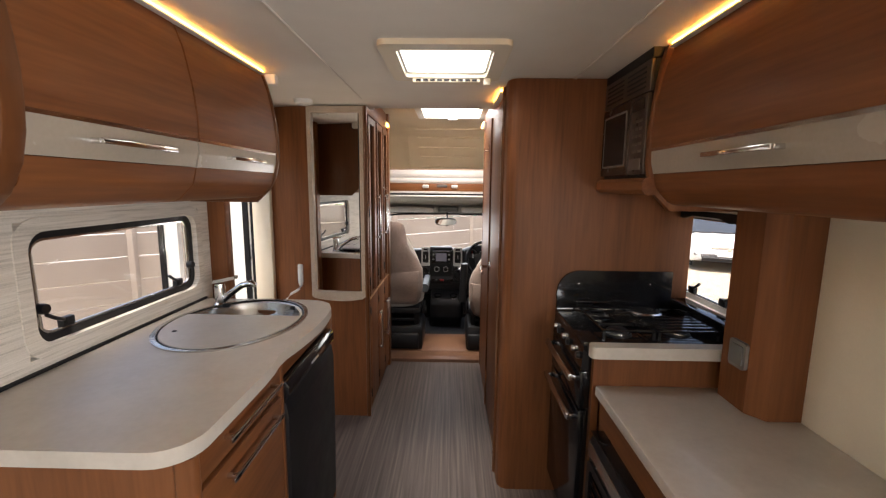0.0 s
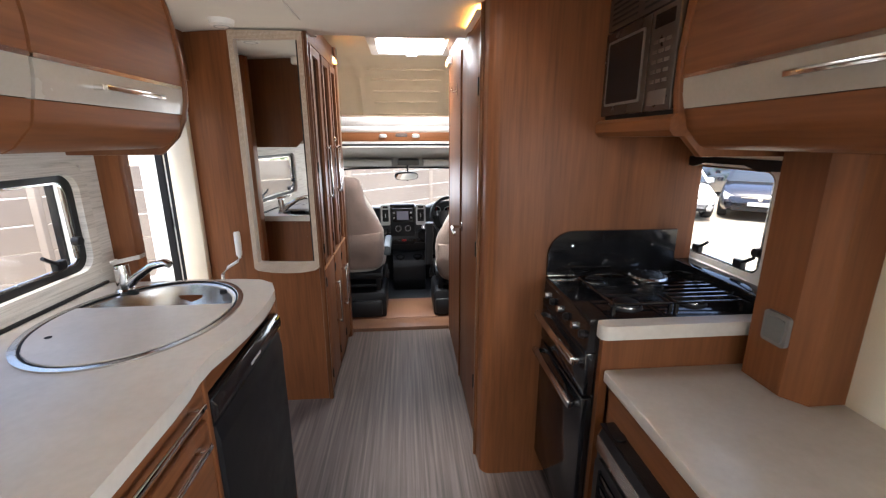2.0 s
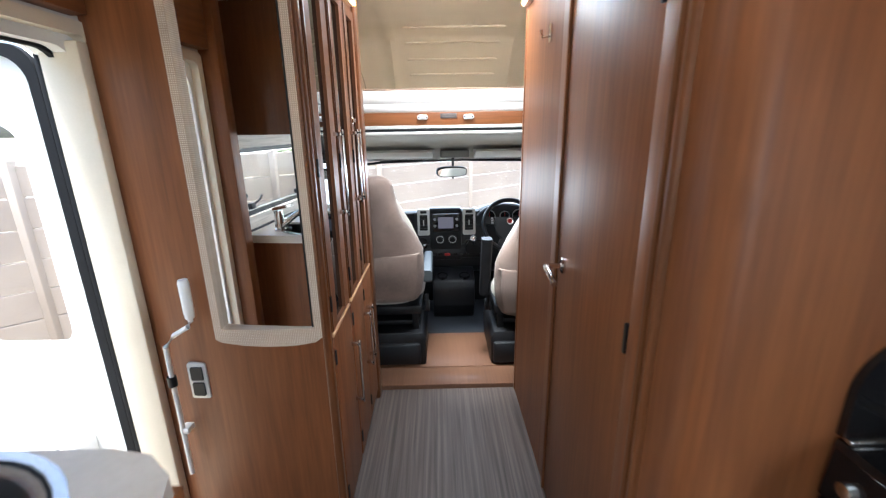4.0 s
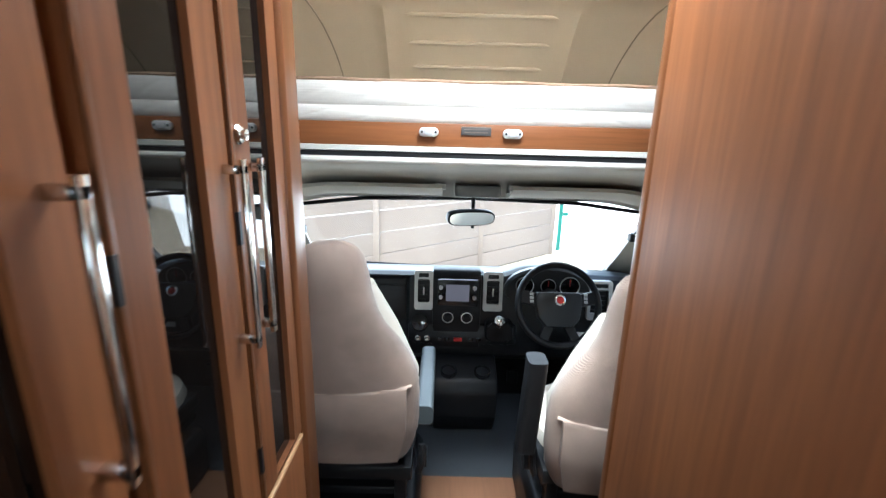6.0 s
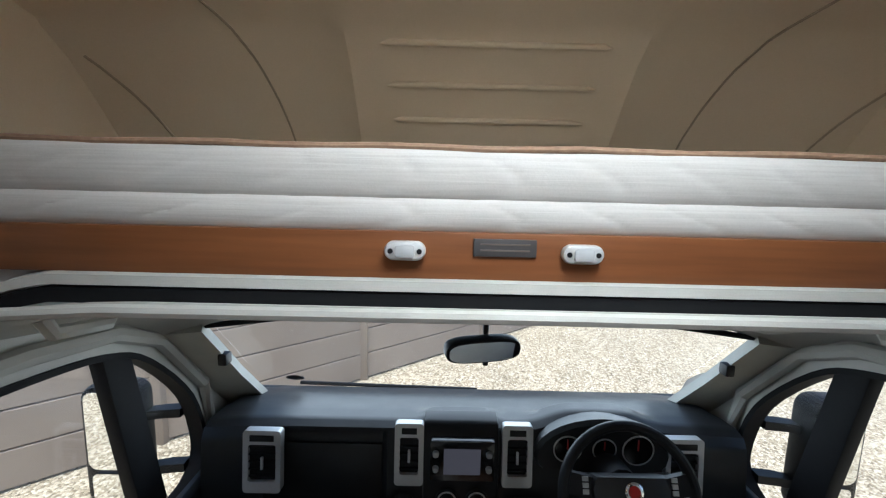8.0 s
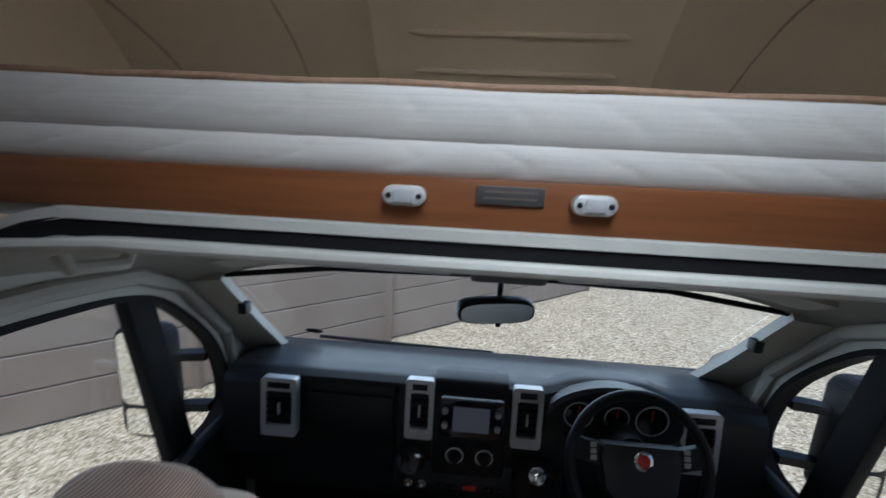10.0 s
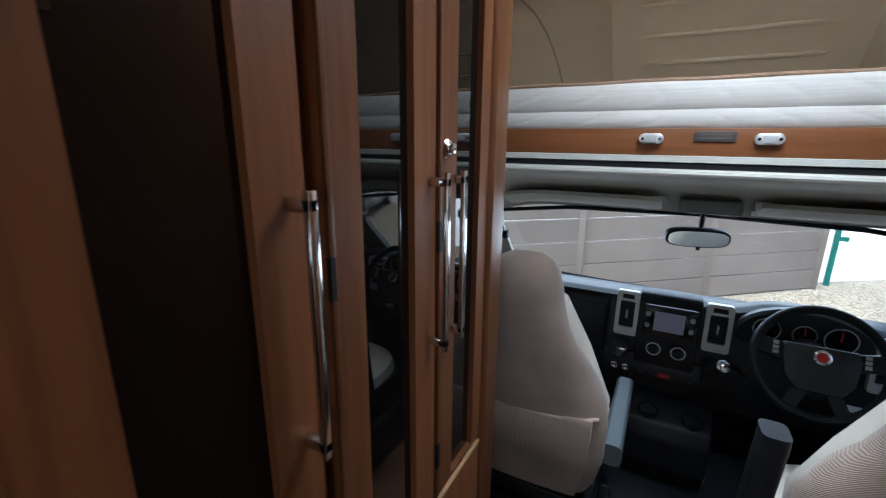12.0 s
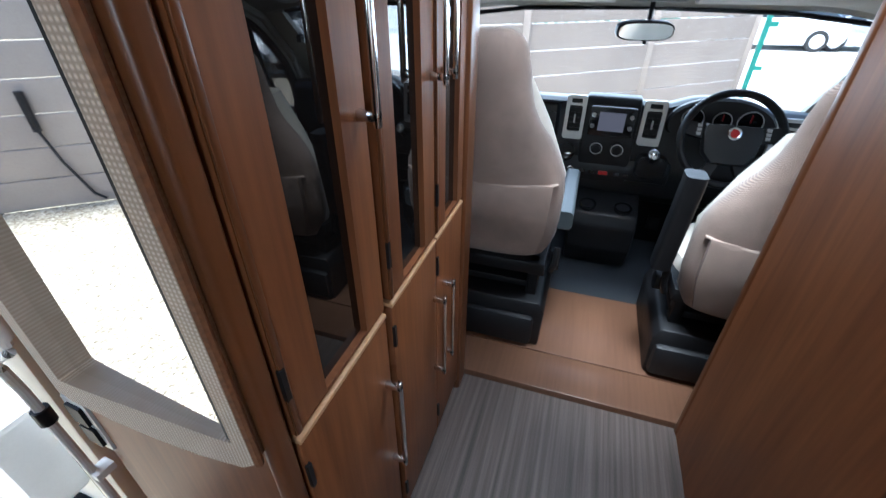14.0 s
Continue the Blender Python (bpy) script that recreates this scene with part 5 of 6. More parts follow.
part("body", bm_prism(rrect(-0.075, 0.125, 4.24, 4.40, 0.02), "z", 1.218, 1.268, 0.008), mat("console_grey", (0.16, 0.17, 0.17), None, 0.5), mc)
for x in (-0.03, 0.075):
    part("switch", bm_box(x - 0.016, x + 0.016, 4.262, 4.29, 1.214, 1.219, 0.001), GREY, mc)
rv = thing("rear_view_mirror", "black-backed interior rear-view mirror on a short stem", "mirror", (0.01, 4.33, 1.11))
M_ = Matrix.Translation((0.003, 4.33, 1.115)) @ Euler((radians(8), 0, radians(14))).to_matrix().to_4x4()
bmx = bm_prism(oval(0, 0, 0.112, 0.036, 32, 3.2), "y", -0.018, 0.022, 0.004)
bmesh.ops.transform(bmx, matrix=M_, verts=bmx.verts[:])
part("shell", bmx, BLACK, rv)
bmx = bm_prism(oval(0, 0, 0.104, 0.030, 32, 3.2), "y", -0.021, -0.017)
bmesh.ops.transform(bmx, matrix=M_, verts=bmx.verts[:])
part("glass", bmx, MIRROR, rv)
part("stem", bm_tube([(0.012, 4.345, 1.12), (0.015, 4.37, 1.16), (0.016, 4.38, 1.22)], 0.010, 8), BLACK, rv)
part("dip_tab", bm_box(0.005, 0.02, 4.325, 4.34, 1.065, 1.085, 0.003), BLACK, rv)

# dashboard
ds = thing("dashboard", "dark grey van dashboard with silver-framed vents", "dashboard", (0, 4.55, 0.4))


def dash_top(u, v):
    x = -0.88 + 1.76 * u
    prof = [(4.40, 0.52), (4.405, 0.60), (4.415, 0.70), (4.425, 0.765), (4.445, 0.795), (4.48, 0.806), (4.56, 0.800), (4.70, 0.775), (4.88, 0.72)]
    k = v * (len(prof) - 1)
    i = min(int(k), len(prof) - 2)
    y = prof[i][0] + (prof[i + 1][0] - prof[i][0]) * (k - i)
    z = prof[i][1] + (prof[i + 1][1] - prof[i][1]) * (k - i)
    s_ = max(0, abs(x) - 0.60)
    hump = 0.0
    if v < 0.75:
        hump = 0.045 * math.exp(-((x - 0.40) / 0.17) ** 4) * (1 if v > 0.3 else 0) + 0.02 * math.exp(-((x + 0.045) / 0.13) ** 6) * (1 if v > 0.3 else 0)
    recess = 0.03 if (-0.68 < x < -0.28 and v < 0.45) else 0
    return (x, y + recess, z + hump - 0.15 * s_ * s_)


part("upper_pad", bm_sheet(dash_top, 88, 32, 0.01), DASH, ds)
part("lower_panel", bm_prism([(4.44, 0.53), (4.45, 0.36), (4.56, 0.28), (4.86, 0.28), (4.86, 0.55)], "x", -0.86, 0.86, 0.01), DASH, ds)
part("glovebox_lid", bm_prism([(4.428, 0.56), (4.438, 0.56), (4.45, 0.74), (4.440, 0.74)], "x", -0.66, -0.30, 0.003), DASH, ds)
part("radio_console", bm_prism([(4.372, 0.44), (4.382, 0.60), (4.40, 0.80), (4.43, 0.832), (4.50, 0.835), (4.50, 0.44)], "x", -0.165, 0.075, 0.010), BLACK, ds)
part("shelf_panel", bm_prism([(4.375, 0.455), (4.372, 0.50), (4.385, 0.56), (4.46, 0.56), (4.46, 0.44)], "x", -0.285, 0.26, 0.012), DASH, ds)
rad = part("head_unit", bm_prism(rrect(-0.142, 0.058, 0.665, 0.80, 0.008), "y", 4.370, 4.40, 0.003), BLACK_GLOSS, ds, "radio with a small lit screen")
part("screen", bm_box(-0.100, 0.014, 4.3675, 4.3705, 0.690, 0.775), SCREEN, rad, "lit pale screen")
for x in (-0.125, 0.04):
    for z in (0.71, 0.76):
        part("knob", bm_lathe([(0.001, 0), (0.010, 0), (0.009, 0.012), (0.001, 0.013)], pose(x, 4.370, z, 90, 0, 0), 14), GREY, rad)
for x in (-0.088, 0.006):
    hv = part("heater_dial", bm_lathe([(0.001, 0), (0.034, 0), (0.034, 0.006), (0.030, 0.010), (0.020, 0.011), (0.018, 0.026), (0.001, 0.028)], pose(x, 4.376, 0.605, 90, 0, 0), 24), BLACK, ds, "heater dial with pale marks")
    part("dial_ring", bm_lathe([(0.0245, 0.0105), (0.029, 0.0105), (0.029, 0.0125), (0.0245, 0.0125)], pose(x, 4.376, 0.605, 90, 0, 0), 24), SILVER, hv)
part("hazard_button", bm_box(-0.055, -0.012, 4.366, 4.374, 0.475, 0.495, 0.003), RED, ds, "red hazard button")
for x in (-0.13, -0.09, 0.03, 0.07):
    part("switch", bm_box(x - 0.013, x + 0.013, 4.367, 4.373, 0.477, 0.493, 0.002), BLACK_GLOSS, ds)
part("cup_recess", bm_lathe([(0.035, 0), (0.042, 0), (0.042, 0.03), (0.030, 0.034), (0.001, 0.034)], pose(-0.225, 4.375, 0.565, 50, 0, 0), 20), BLACK_GLOSS, ds)
for x in (-0.235, -0.19):
    part("power_socket", bm_lathe([(0.001, 0), (0.016, 0), (0.016, 0.012), (0.010, 0.014), (0.001, 0.008)], pose(x, 4.374, 0.49, 90, 0, 0), 16), CHROME, ds)
part("gear_gaiter", bm_prism(rrect(0.10, 0.235, 0.49, 0.60, 0.03), "y", 4.33, 4.40, 0.012), BLACK, ds)
gl_ = part("gear_lever", bm_tube([(0.165, 4.36, 0.56), (0.16, 4.31, 0.60), (0.158, 4.285, 0.622)], [0.012, 0.012, 0.012], 10), BLACK, ds)
part("gear_knob", bm_lathe([(0.001, -0.02), (0.016, -0.018), (0.025, 0.0), (0.024, 0.014), (0.014, 0.022), (0.001, 0.023)], pose(0.156, 4.28, 0.628, 50, 0, 0), 18), CHROME, gl_, "chrome-topped gear knob")


def vent(x0, x1, z0, z1, y, slant=0.02, label="silver-framed air vent"):
    o, i = rrect(x0, x1, z0, z1, 0.012), rrect(x0 + 0.016, x1 - 0.016, z0 + 0.035, z1 - 0.045, 0.008)
    fr = bm_ring(o, i, "y", y - 0.012, y + 0.02)
    tilt = Matrix.Translation((0, y, z0)) @ Euler((radians(-6), 0, 0)).to_matrix().to_4x4() @ Matrix.Translation((0, -y, -z0))
    bmesh.ops.transform(fr, matrix=tilt, verts=fr.verts[:])
    f_ = part("vent_frame", fr, SILVER, ds, label)
    bk = bm_box(x0 + 0.014, x1 - 0.014, y + 0.004, y + 0.012, z0 + 0.03, z1 - 0.04)
    bmesh.ops.transform(bk, matrix=tilt, verts=bk.verts[:])
    part("vent_back", bk, BLACK, f_)
    for k in range(5):
        zz = z0 + 0.05 + k * (z1 - z0 - 0.105) / 4
        sl = bm_box(x0 + 0.016, x1 - 0.016, y - 0.006, y + 0.006, zz - 0.002, zz + 0.002)
        bmesh.ops.transform(sl, matrix=tilt, verts=sl.verts[:])
        part("vent_slat", sl, BLACK, f_)
    tb = bm_box((x0 + x1) / 2 - 0.004, (x0 + x1) / 2 + 0.004, y - 0.014, y - 0.005, (z0 + z1) / 2 - 0.025, (z0 + z1) / 2 + 0.015, 0.002)
    bmesh.ops.transform(tb, matrix=tilt, verts=tb.verts[:])
    part("vent_tab", tb, SILVER, f_)
    tl = bm_box(x0 + 0.022, x1 - 0.022, y - 0.014, y - 0.011, z1 - 0.034, z1 - 0.014, 0.001)
    bmesh.ops.transform(tl, matrix=tilt, verts=tl.verts[:])
    part("vent_top_grille", tl, BLACK, f_)


vent(-0.256, -0.164, 0.632, 0.832, 4.40)
vent(0.086, 0.182, 0.632, 0.832, 4.40)
vent(-0.735, -0.615, 0.60, 0.80, 4.395)
vent(0.605, 0.725, 0.60, 0.80, 4.395)
bn_ = part("instrument_hood", bm_loft([[(0.40 + rx * math.cos(a), y, 0.745 + rz * max(-0.35, math.sin(a))) for a in [2 * math.pi * k / 28 for k in range(28)]] for y, rx, rz in ((4.385, 0.205, 0.112), (4.40, 0.215, 0.122), (4.50, 0.205, 0.10))]), DASH, ds)
for x, r in ((0.285, 0.045), (0.40, 0.038), (0.505, 0.05)):
    dl_ = part("gauge", bm_lathe([(0.001, 0), (r, 0), (r, 0.004), (r - 0.005, 0.006), (r - 0.006, 0.003), (0.001, 0.003)], pose(x, 4.386, 0.775, 90, 0, 0), 24), BLACK_GLOSS, ds, "round instrument gauge")
    part("gauge_ring", bm_lathe([(r - 0.004, 0.004), (r, 0.004), (r, 0.007), (r - 0.004, 0.007)], pose(x, 4.386, 0.775, 90, 0, 0), 24), SILVER, dl_)
    part("needle", bm_box(x - 0.002, x + 0.002, 4.3795, 4.3825, 0.775, 0.775 + r * 0.7), RED, dl_)
part("lower_console", bm_prism([(4.28, 0.10), (4.27, 0.24), (4.30, 0.30), (4.44, 0.36), (4.60, 0.36), (4.60, -0.03), (4.36, -0.03)], "x", -0.15, 0.17, 0.015), BLACK, ds, "low black console with drink holders")
for x in (-0.075, 0.095):
    part("drink_holder", bm_lathe([(0.034, 0), (0.042, 0), (0.042, 0.02), (0.034, 0.02)], pose(x, 4.345, 0.31, 12, 0, 0), 20), BLACK_GLOSS, ds)
part("column_shroud", bm_tube([(0.405, 4.25, 0.745), (0.41, 4.35, 0.71), (0.41, 4.45, 0.68)], [0.05, 0.06, 0.07], 14), BLACK, ds)
for s_ in (-1, 1):
    part("stalk", bm_tube([(0.405 + s_ * 0.04, 4.31, 0.735), (0.405 + s_ * 0.15, 4.29, 0.755)], [0.009, 0.012], 8), BLACK, ds)
part("key_tag", bm_box(0.53, 0.60, 4.36, 4.365, 0.52, 0.545, 0.002), WHITE, ds, "white hanging key tag")
for x, z in ((0.30, 0.10), (0.42, 0.11), (0.53, 0.09)):
    part("pedal", bm_box(x - 0.03, x + 0.03, 4.60, 4.63, z, z + 0.08, 0.006), BLACK, ds)
part("wiper", bm_tube([(-0.72, 4.90, 0.725), (-0.35, 4.925, 0.705), (0.05, 4.94, 0.69)], 0.008, 6), BLACK, ds)

swl = thing("steering_wheel", "black steering wheel with a round red badge", "steering wheel", (0.405, 4.215, 0.74))
MW = Matrix.Translation((0.408, 4.215, 0.745)) @ Euler((radians(90 - 24), 0, 0)).to_matrix().to_4x4()


def on_wheel(bm):
    bmesh.ops.transform(bm, matrix=MW, verts=bm.verts[:])
    return bm


rimb = [[((0.182 + 0.0155 * math.cos(b)) * math.cos(a), (0.182 + 0.0155 * math.cos(b)) * math.sin(a), 0.017 * math.sin(b)) for b in [2 * math.pi * j / 10 for j in range(10)]] for a in [2 * math.pi * k / 48 for k in range(49)]]
part("rim", on_wheel(bm_loft(rimb, caps=False)), BLACK, swl)
pad = bm_loft([[(x * f_, y * f_ - 0.005, z) for x, y in [(-0.100, 0.062), (0.100, 0.062), (0.112, 0.03), (0.098, -0.055), (0.062, -0.098), (-0.062, -0.098), (-0.098, -0.055), (-0.112, 0.03)]] for f_, z in ((0.95, -0.03), (1.0, 0.0), (0.93, 0.022), (0.6, 0.030))])
part("airbag_pad", on_wheel(pad), DASH, swl)
part("badge", on_wheel(bm_lathe([(0.001, 0.028), (0.017, 0.028), (0.017, 0.034), (0.013, 0.035), (0.001, 0.035)], Matrix.Translation((0, 0.02, 0)), 24)), RED, swl, "round red enamel badge")
part("badge_ring", on_wheel(bm_lathe([(0.0165, 0.030), (0.025, 0.030), (0.025, 0.035), (0.020, 0.037), (0.0165, 0.036)], Matrix.Translation((0, 0.02, 0)), 24)), CHROME, swl)
for a, w in ((168, 0.030), (12, 0.030), (245, 0.022), (295, 0.022)):
    ca, sa_ = math.cos(radians(a)), math.sin(radians(a))
    spk = bm_loft([[(r * ca - q * sa_, r * sa_ + q * ca, z) for q, z in ((-w, -0.012), (w, -0.012), (w * 0.9, 0.01), (-w * 0.9, 0.01))] for r in (0.07, 0.175)])
    sp_ = part("spoke", on_wheel(spk), BLACK, swl)
    if a in (168, 12):
        for k in range(3):
            part("button", on_wheel(bm_box(ca * 0.125 - 0.008, ca * 0.125 + 0.008, sa_ * 0.125 - 0.018 + k * 0.016, sa_ * 0.125 - 0.006 + k * 0.016, 0.010, 0.014)), GREY, sp_)


# captain seats
def superring(cx_, cy, z, w, d, tilt=0.0, n=28):
    return [(cx_ + w * math.copysign(abs(math.cos(a)) ** 0.75, math.cos(a)), cy + tilt + d * math.copysign(abs(math.sin(a)) ** 0.8, math.sin(a)), z) for a in [2 * math.pi * k / n for k in range(n)]]


PIPE_CREAM = mat("cream_piping", (0.38, 0.345, 0.29), None, 0.9)


def captain_seat(cx_, s_, label, top):
    t = thing("captain_seat", label, "seat", (cx_, 3.78, 0.03), "cab seats")
    secs = [(0.44, 0.195, 0.055, 0.02), (0.455, 0.215, 0.07, 0.018), (0.50, 0.235, 0.085, 0.012), (0.60, 0.252, 0.092, 0.0), (0.72, 0.254, 0.092, -0.012), (0.79, 0.246, 0.090, -0.018), (0.845, 0.224, 0.088, -0.021),
            (0.90, 0.190, 0.086, -0.024), (0.95, 0.152, 0.083, -0.026), (1.0, 0.128, 0.079, -0.029), (1.06, 0.113, 0.074, -0.032), (1.12, 0.105, 0.068, -0.034), (1.17, 0.094, 0.058, -0.035), (1.20, 0.074, 0.044, -0.035), (1.216, 0.044, 0.024, -0.035)]
    dz = top - 1.222
    part("backrest", bm_loft([superring(cx_, 3.60, z + dz * (z - 0.44) / 0.78, w, d, k) for z, w, d, k in secs]), CLOTH, t, "ribbed beige-brown cloth backrest")
    part("map_pocket", bm_loft([[(cx_ + w * 0.93 * u, 3.60 - d - 0.006 + 0.12 * (abs(u) ** 4) * d + dd, z) for u in [-1 + 2 * k / 16 for k in range(17)]] + [(cx_ + w * 0.93 * u, 3.60 - d + 0.02 + 0.12 * (abs(u) ** 4) * d, z) for u in [1 - 2 * k / 16 for k in range(17)]] for z, w, d, dd in ((0.48, 0.205, 0.070, 0.0), (0.60, 0.232, 0.088, -0.005), (0.735, 0.236, 0.092, -0.008), (0.748, 0.236, 0.090, -0.003))]), CLOTH, t)
    part("pocket_piping", bm_tube([(cx_ + 0.232 * u, 3.60 - 0.100 + 0.035 * abs(u) ** 4, 0.745 - 0.008 * (1 - u * u)) for u in [-1 + k / 8 for k in range(17)]], 0.006, 8), mat("seat_piping", (0.40, 0.31, 0.255), None, 0.9), t)
    cu = part("cushion", bm_loft([superring(cx_, 3.84, z, w, d, 0) for z, w, d in ((0.40, 0.21, 0.21), (0.43, 0.245, 0.235), (0.50, 0.255, 0.245), (0.545, 0.24, 0.235), (0.568, 0.19, 0.20), (0.572, 0.08, 0.10))]), SEAT_CREAM, t, "cream cloth seat cushion")
    for dx in (-0.085, 0.085):
        part("cushion_seam", bm_tube([(cx_ + dx * (1.0 + 0.25 * k / 8), 3.72 + 0.30 * k / 8, 0.5735 - 0.014 * (k / 8) ** 3) for k in range(9)], 0.0025, 6), PIPE_CREAM, cu)
    part("front_panel", bm_loft([superring(cx_, 3.635, z, w, 0.075, 0) for z, w in ((0.50, 0.238), (0.75, 0.248), (0.90, 0.182), (1.03, 0.108))]), SEAT_CREAM, t)
    part("base_box", bm_prism([(cx_ - 0.25, 0.03), (cx_ + 0.25, 0.03), (cx_ + 0.255, 0.20), (cx_ + 0.235, 0.245), (cx_ - 0.235, 0.245), (cx_ - 0.255, 0.20)], "y", 3.56, 3.98, 0.012), BLACK, t, "black plastic seat base")
    part("battery_cover", bm_box(cx_ - 0.22 - 0.02 * s_, cx_ + 0.20 - 0.02 * s_, 3.535, 3.58, 0.04, 0.18, 0.02), BLACK, t)
    part("swivel_plate", bm_box(cx_ - 0.21, cx_ + 0.21, 3.62, 4.0, 0.27, 0.30, 0.005), BLACK, t)
    part("slide_frame", bm_box(cx_ - 0.23, cx_ + 0.23, 3.60, 4.0, 0.345, 0.40, 0.008), BLACK, t)
    for dx in (-0.19, 0.19):
        part("bracket", bm_box(cx_ + dx - 0.02, cx_ + dx + 0.02, 3.61, 3.66, 0.245, 0.40, 0.005), BLACK, t)
    part("recline_lever", bm_tube([(cx_ - s_ * 0.25, 3.63, 0.36), (cx_ - s_ * 0.262, 3.62, 0.40), (cx_ - s_ * 0.262, 3.64, 0.46)], 0.012, 8), BLACK, t)
    part("height_wheel", bm_lathe([(0.001, -0.015), (0.035, -0.015), (0.035, 0.015), (0.001, 0.015)], pose(cx_ - s_ * 0.262, 3.70, 0.36, 0, 90, 0), 16), BLACK, t)
    return t


sl = captain_seat(-0.437, -1, "beige-brown cloth captain seat on the passenger side", 1.177)
part("armrest", bm_loft([[(x, y, z) for x, z in rrect(-0.198, -0.140, z0, 0.612, 0.018, 4)] for y, z0 in ((3.63, 0.545), (3.64, 0.535), (3.85, 0.530), (4.03, 0.550), (4.045, 0.562))]), mat("grey_armrest", (0.055, 0.065, 0.070), None, 0.45), sl, "dark grey armrest folded down")
sr = captain_seat(0.458, 1, "beige-brown cloth captain seat on the driver's side", 1.21)
part("armrest", bm_loft([[(x + dx, y, z) for x, y in rrect(0.140, 0.200, 3.60 - k, 3.68 - k, 0.018, 4)] for z, k, dx in ((0.46, 0.0, 0.0), (0.47, 0.0, 0.0), (0.78, 0.03, 0.008), (0.806, 0.03, 0.008))]), BLACK, sr, "black armrest folded up")
for ch in sr.children:
    if ch.name.split(".")[0] in ("backrest", "map_pocket", "pocket_piping", "cushion", "front_panel"):
        ch.rotation_euler, ch.location = (0, 0, radians(-3)), (0.028, 0, -0.105)

# outside mirrors
for s_ in (-1, 1):
    om = thing("door_mirror", "large black and chrome van door mirror on twin arms", "door mirror", (s_ * 1.18, 4.47, 0.58), "door mirrors")
    xa, xb = sorted((s_ * 1.09, s_ * 1.27))
    part("shell", bm_prism(rrect(xa, xb, 0.50, 0.92, 0.05), "y", 4.43, 4.53, 0.02), BLACK, om)
    part("glass", bm_prism(rrect(xa + 0.022, xb - 0.022, 0.64, 0.905, 0.03), "y", 4.424, 4.43), MIRROR, om)
    part("lower_glass", bm_prism(rrect(xa + 0.03, xb - 0.03, 0.525, 0.625, 0.02), "y", 4.424, 4.43), MIRROR, om)
    for z in (0.60, 0.80):
        part("arm", bm_loft([[(s_ * x, y + dy, z + dz) for dy, dz in ((-0.022, -0.015), (0.022, -0.015), (0.022, 0.015), (-0.022, 0.015))] for x, y in ((0.99, 4.52), (1.05, 4.51), (1.11, 4.49))]), BLACK, om)

# ---- outside ----
GZ = -0.68
setting("ground", bm_box(-300, 300, -300, 300, GZ - 0.2, GZ), GRAVEL, "pale golden gravel yard")

CONCRETE = mat("pale_concrete", (0.62, 0.60, 0.56), (0.54, 0.52, 0.48), 0.85, scale=1.5, fine=60, bump=0.2)
setting("road", bm_prism([(2.2, 11.0), (40, 37.4), (40, 60), (-20, 60), (-20, 11.0)], "z", GZ - 0.05, GZ + 0.012), CONCRETE, "pale concrete road beyond the gravel yard")


def fence_bay(fence, p, d, length, rows):
    """Concrete gravel boards slotted between two posts."""
    n_ = Vector((-d.y, d.x, 0))
    for r in range(rows):
        z0 = GZ + 0.02 + r * 0.302
        a = p + d * 0.04
        e = p + d * (length - 0.04)
        bm = bm_box(0, 1, -0.02, 0.02, 0, 0.293, 0.007, 1)
        for v in bm.verts:
            v.co = a + (e - a) * v.co.x + n_ * v.co.y + Vector((0, 0, z0 + v.co.z))
        part("board", bm, FENCE, fence)
    part("post", bm_prism([(p.x + 0.05 * u + 0, p.y + 0.05 * w) for u, w in ((-1, -1), (1, -1), (1, 1), (-1, 1))], "z", GZ, GZ + rows * 0.302 + 0.06, 0.006), FENCE, fence)


def fence_run(label, start, end, bays, rows=6):
    s0, e0 = Vector((*start, 0)), Vector((*end, 0))
    t = thing("fence", label, "fence", (s0.x, s0.y, GZ))
    d = (e0 - s0) / bays
    for k in range(bays):
        fence_bay(t, s0 + d * k, d.normalized(), d.length, rows)
    part("post", bm_prism([(e0.x + 0.05 * u, e0.y + 0.05 * w) for u, w in ((-1, -1), (1, -1), (1, 1), (-1, 1))], "z", GZ, GZ + rows * 0.302 + 0.06, 0.006), FENCE, t)
    return t


CORNER = (-7.1, 2.6)
fa = fence_run("pinkish-brown concrete panel fence along the yard", (2.03, 10.6), CORNER, 6)
fb = fence_run("pinkish-brown concrete panel fence behind the entrance door", CORNER, (0.2, -4.7), 5)

# parked cars
TYRE = mat("tyre_rubber", (0.018, 0.018, 0.018), None, 0.8)
CAR_GLASS = mat("car_glass", (0.03, 0.035, 0.04), None, 0.06)
LAMP = mat("headlamp_glass", (0.75, 0.77, 0.78), (0.6, 0.62, 0.63), 0.1, spec=0.8)


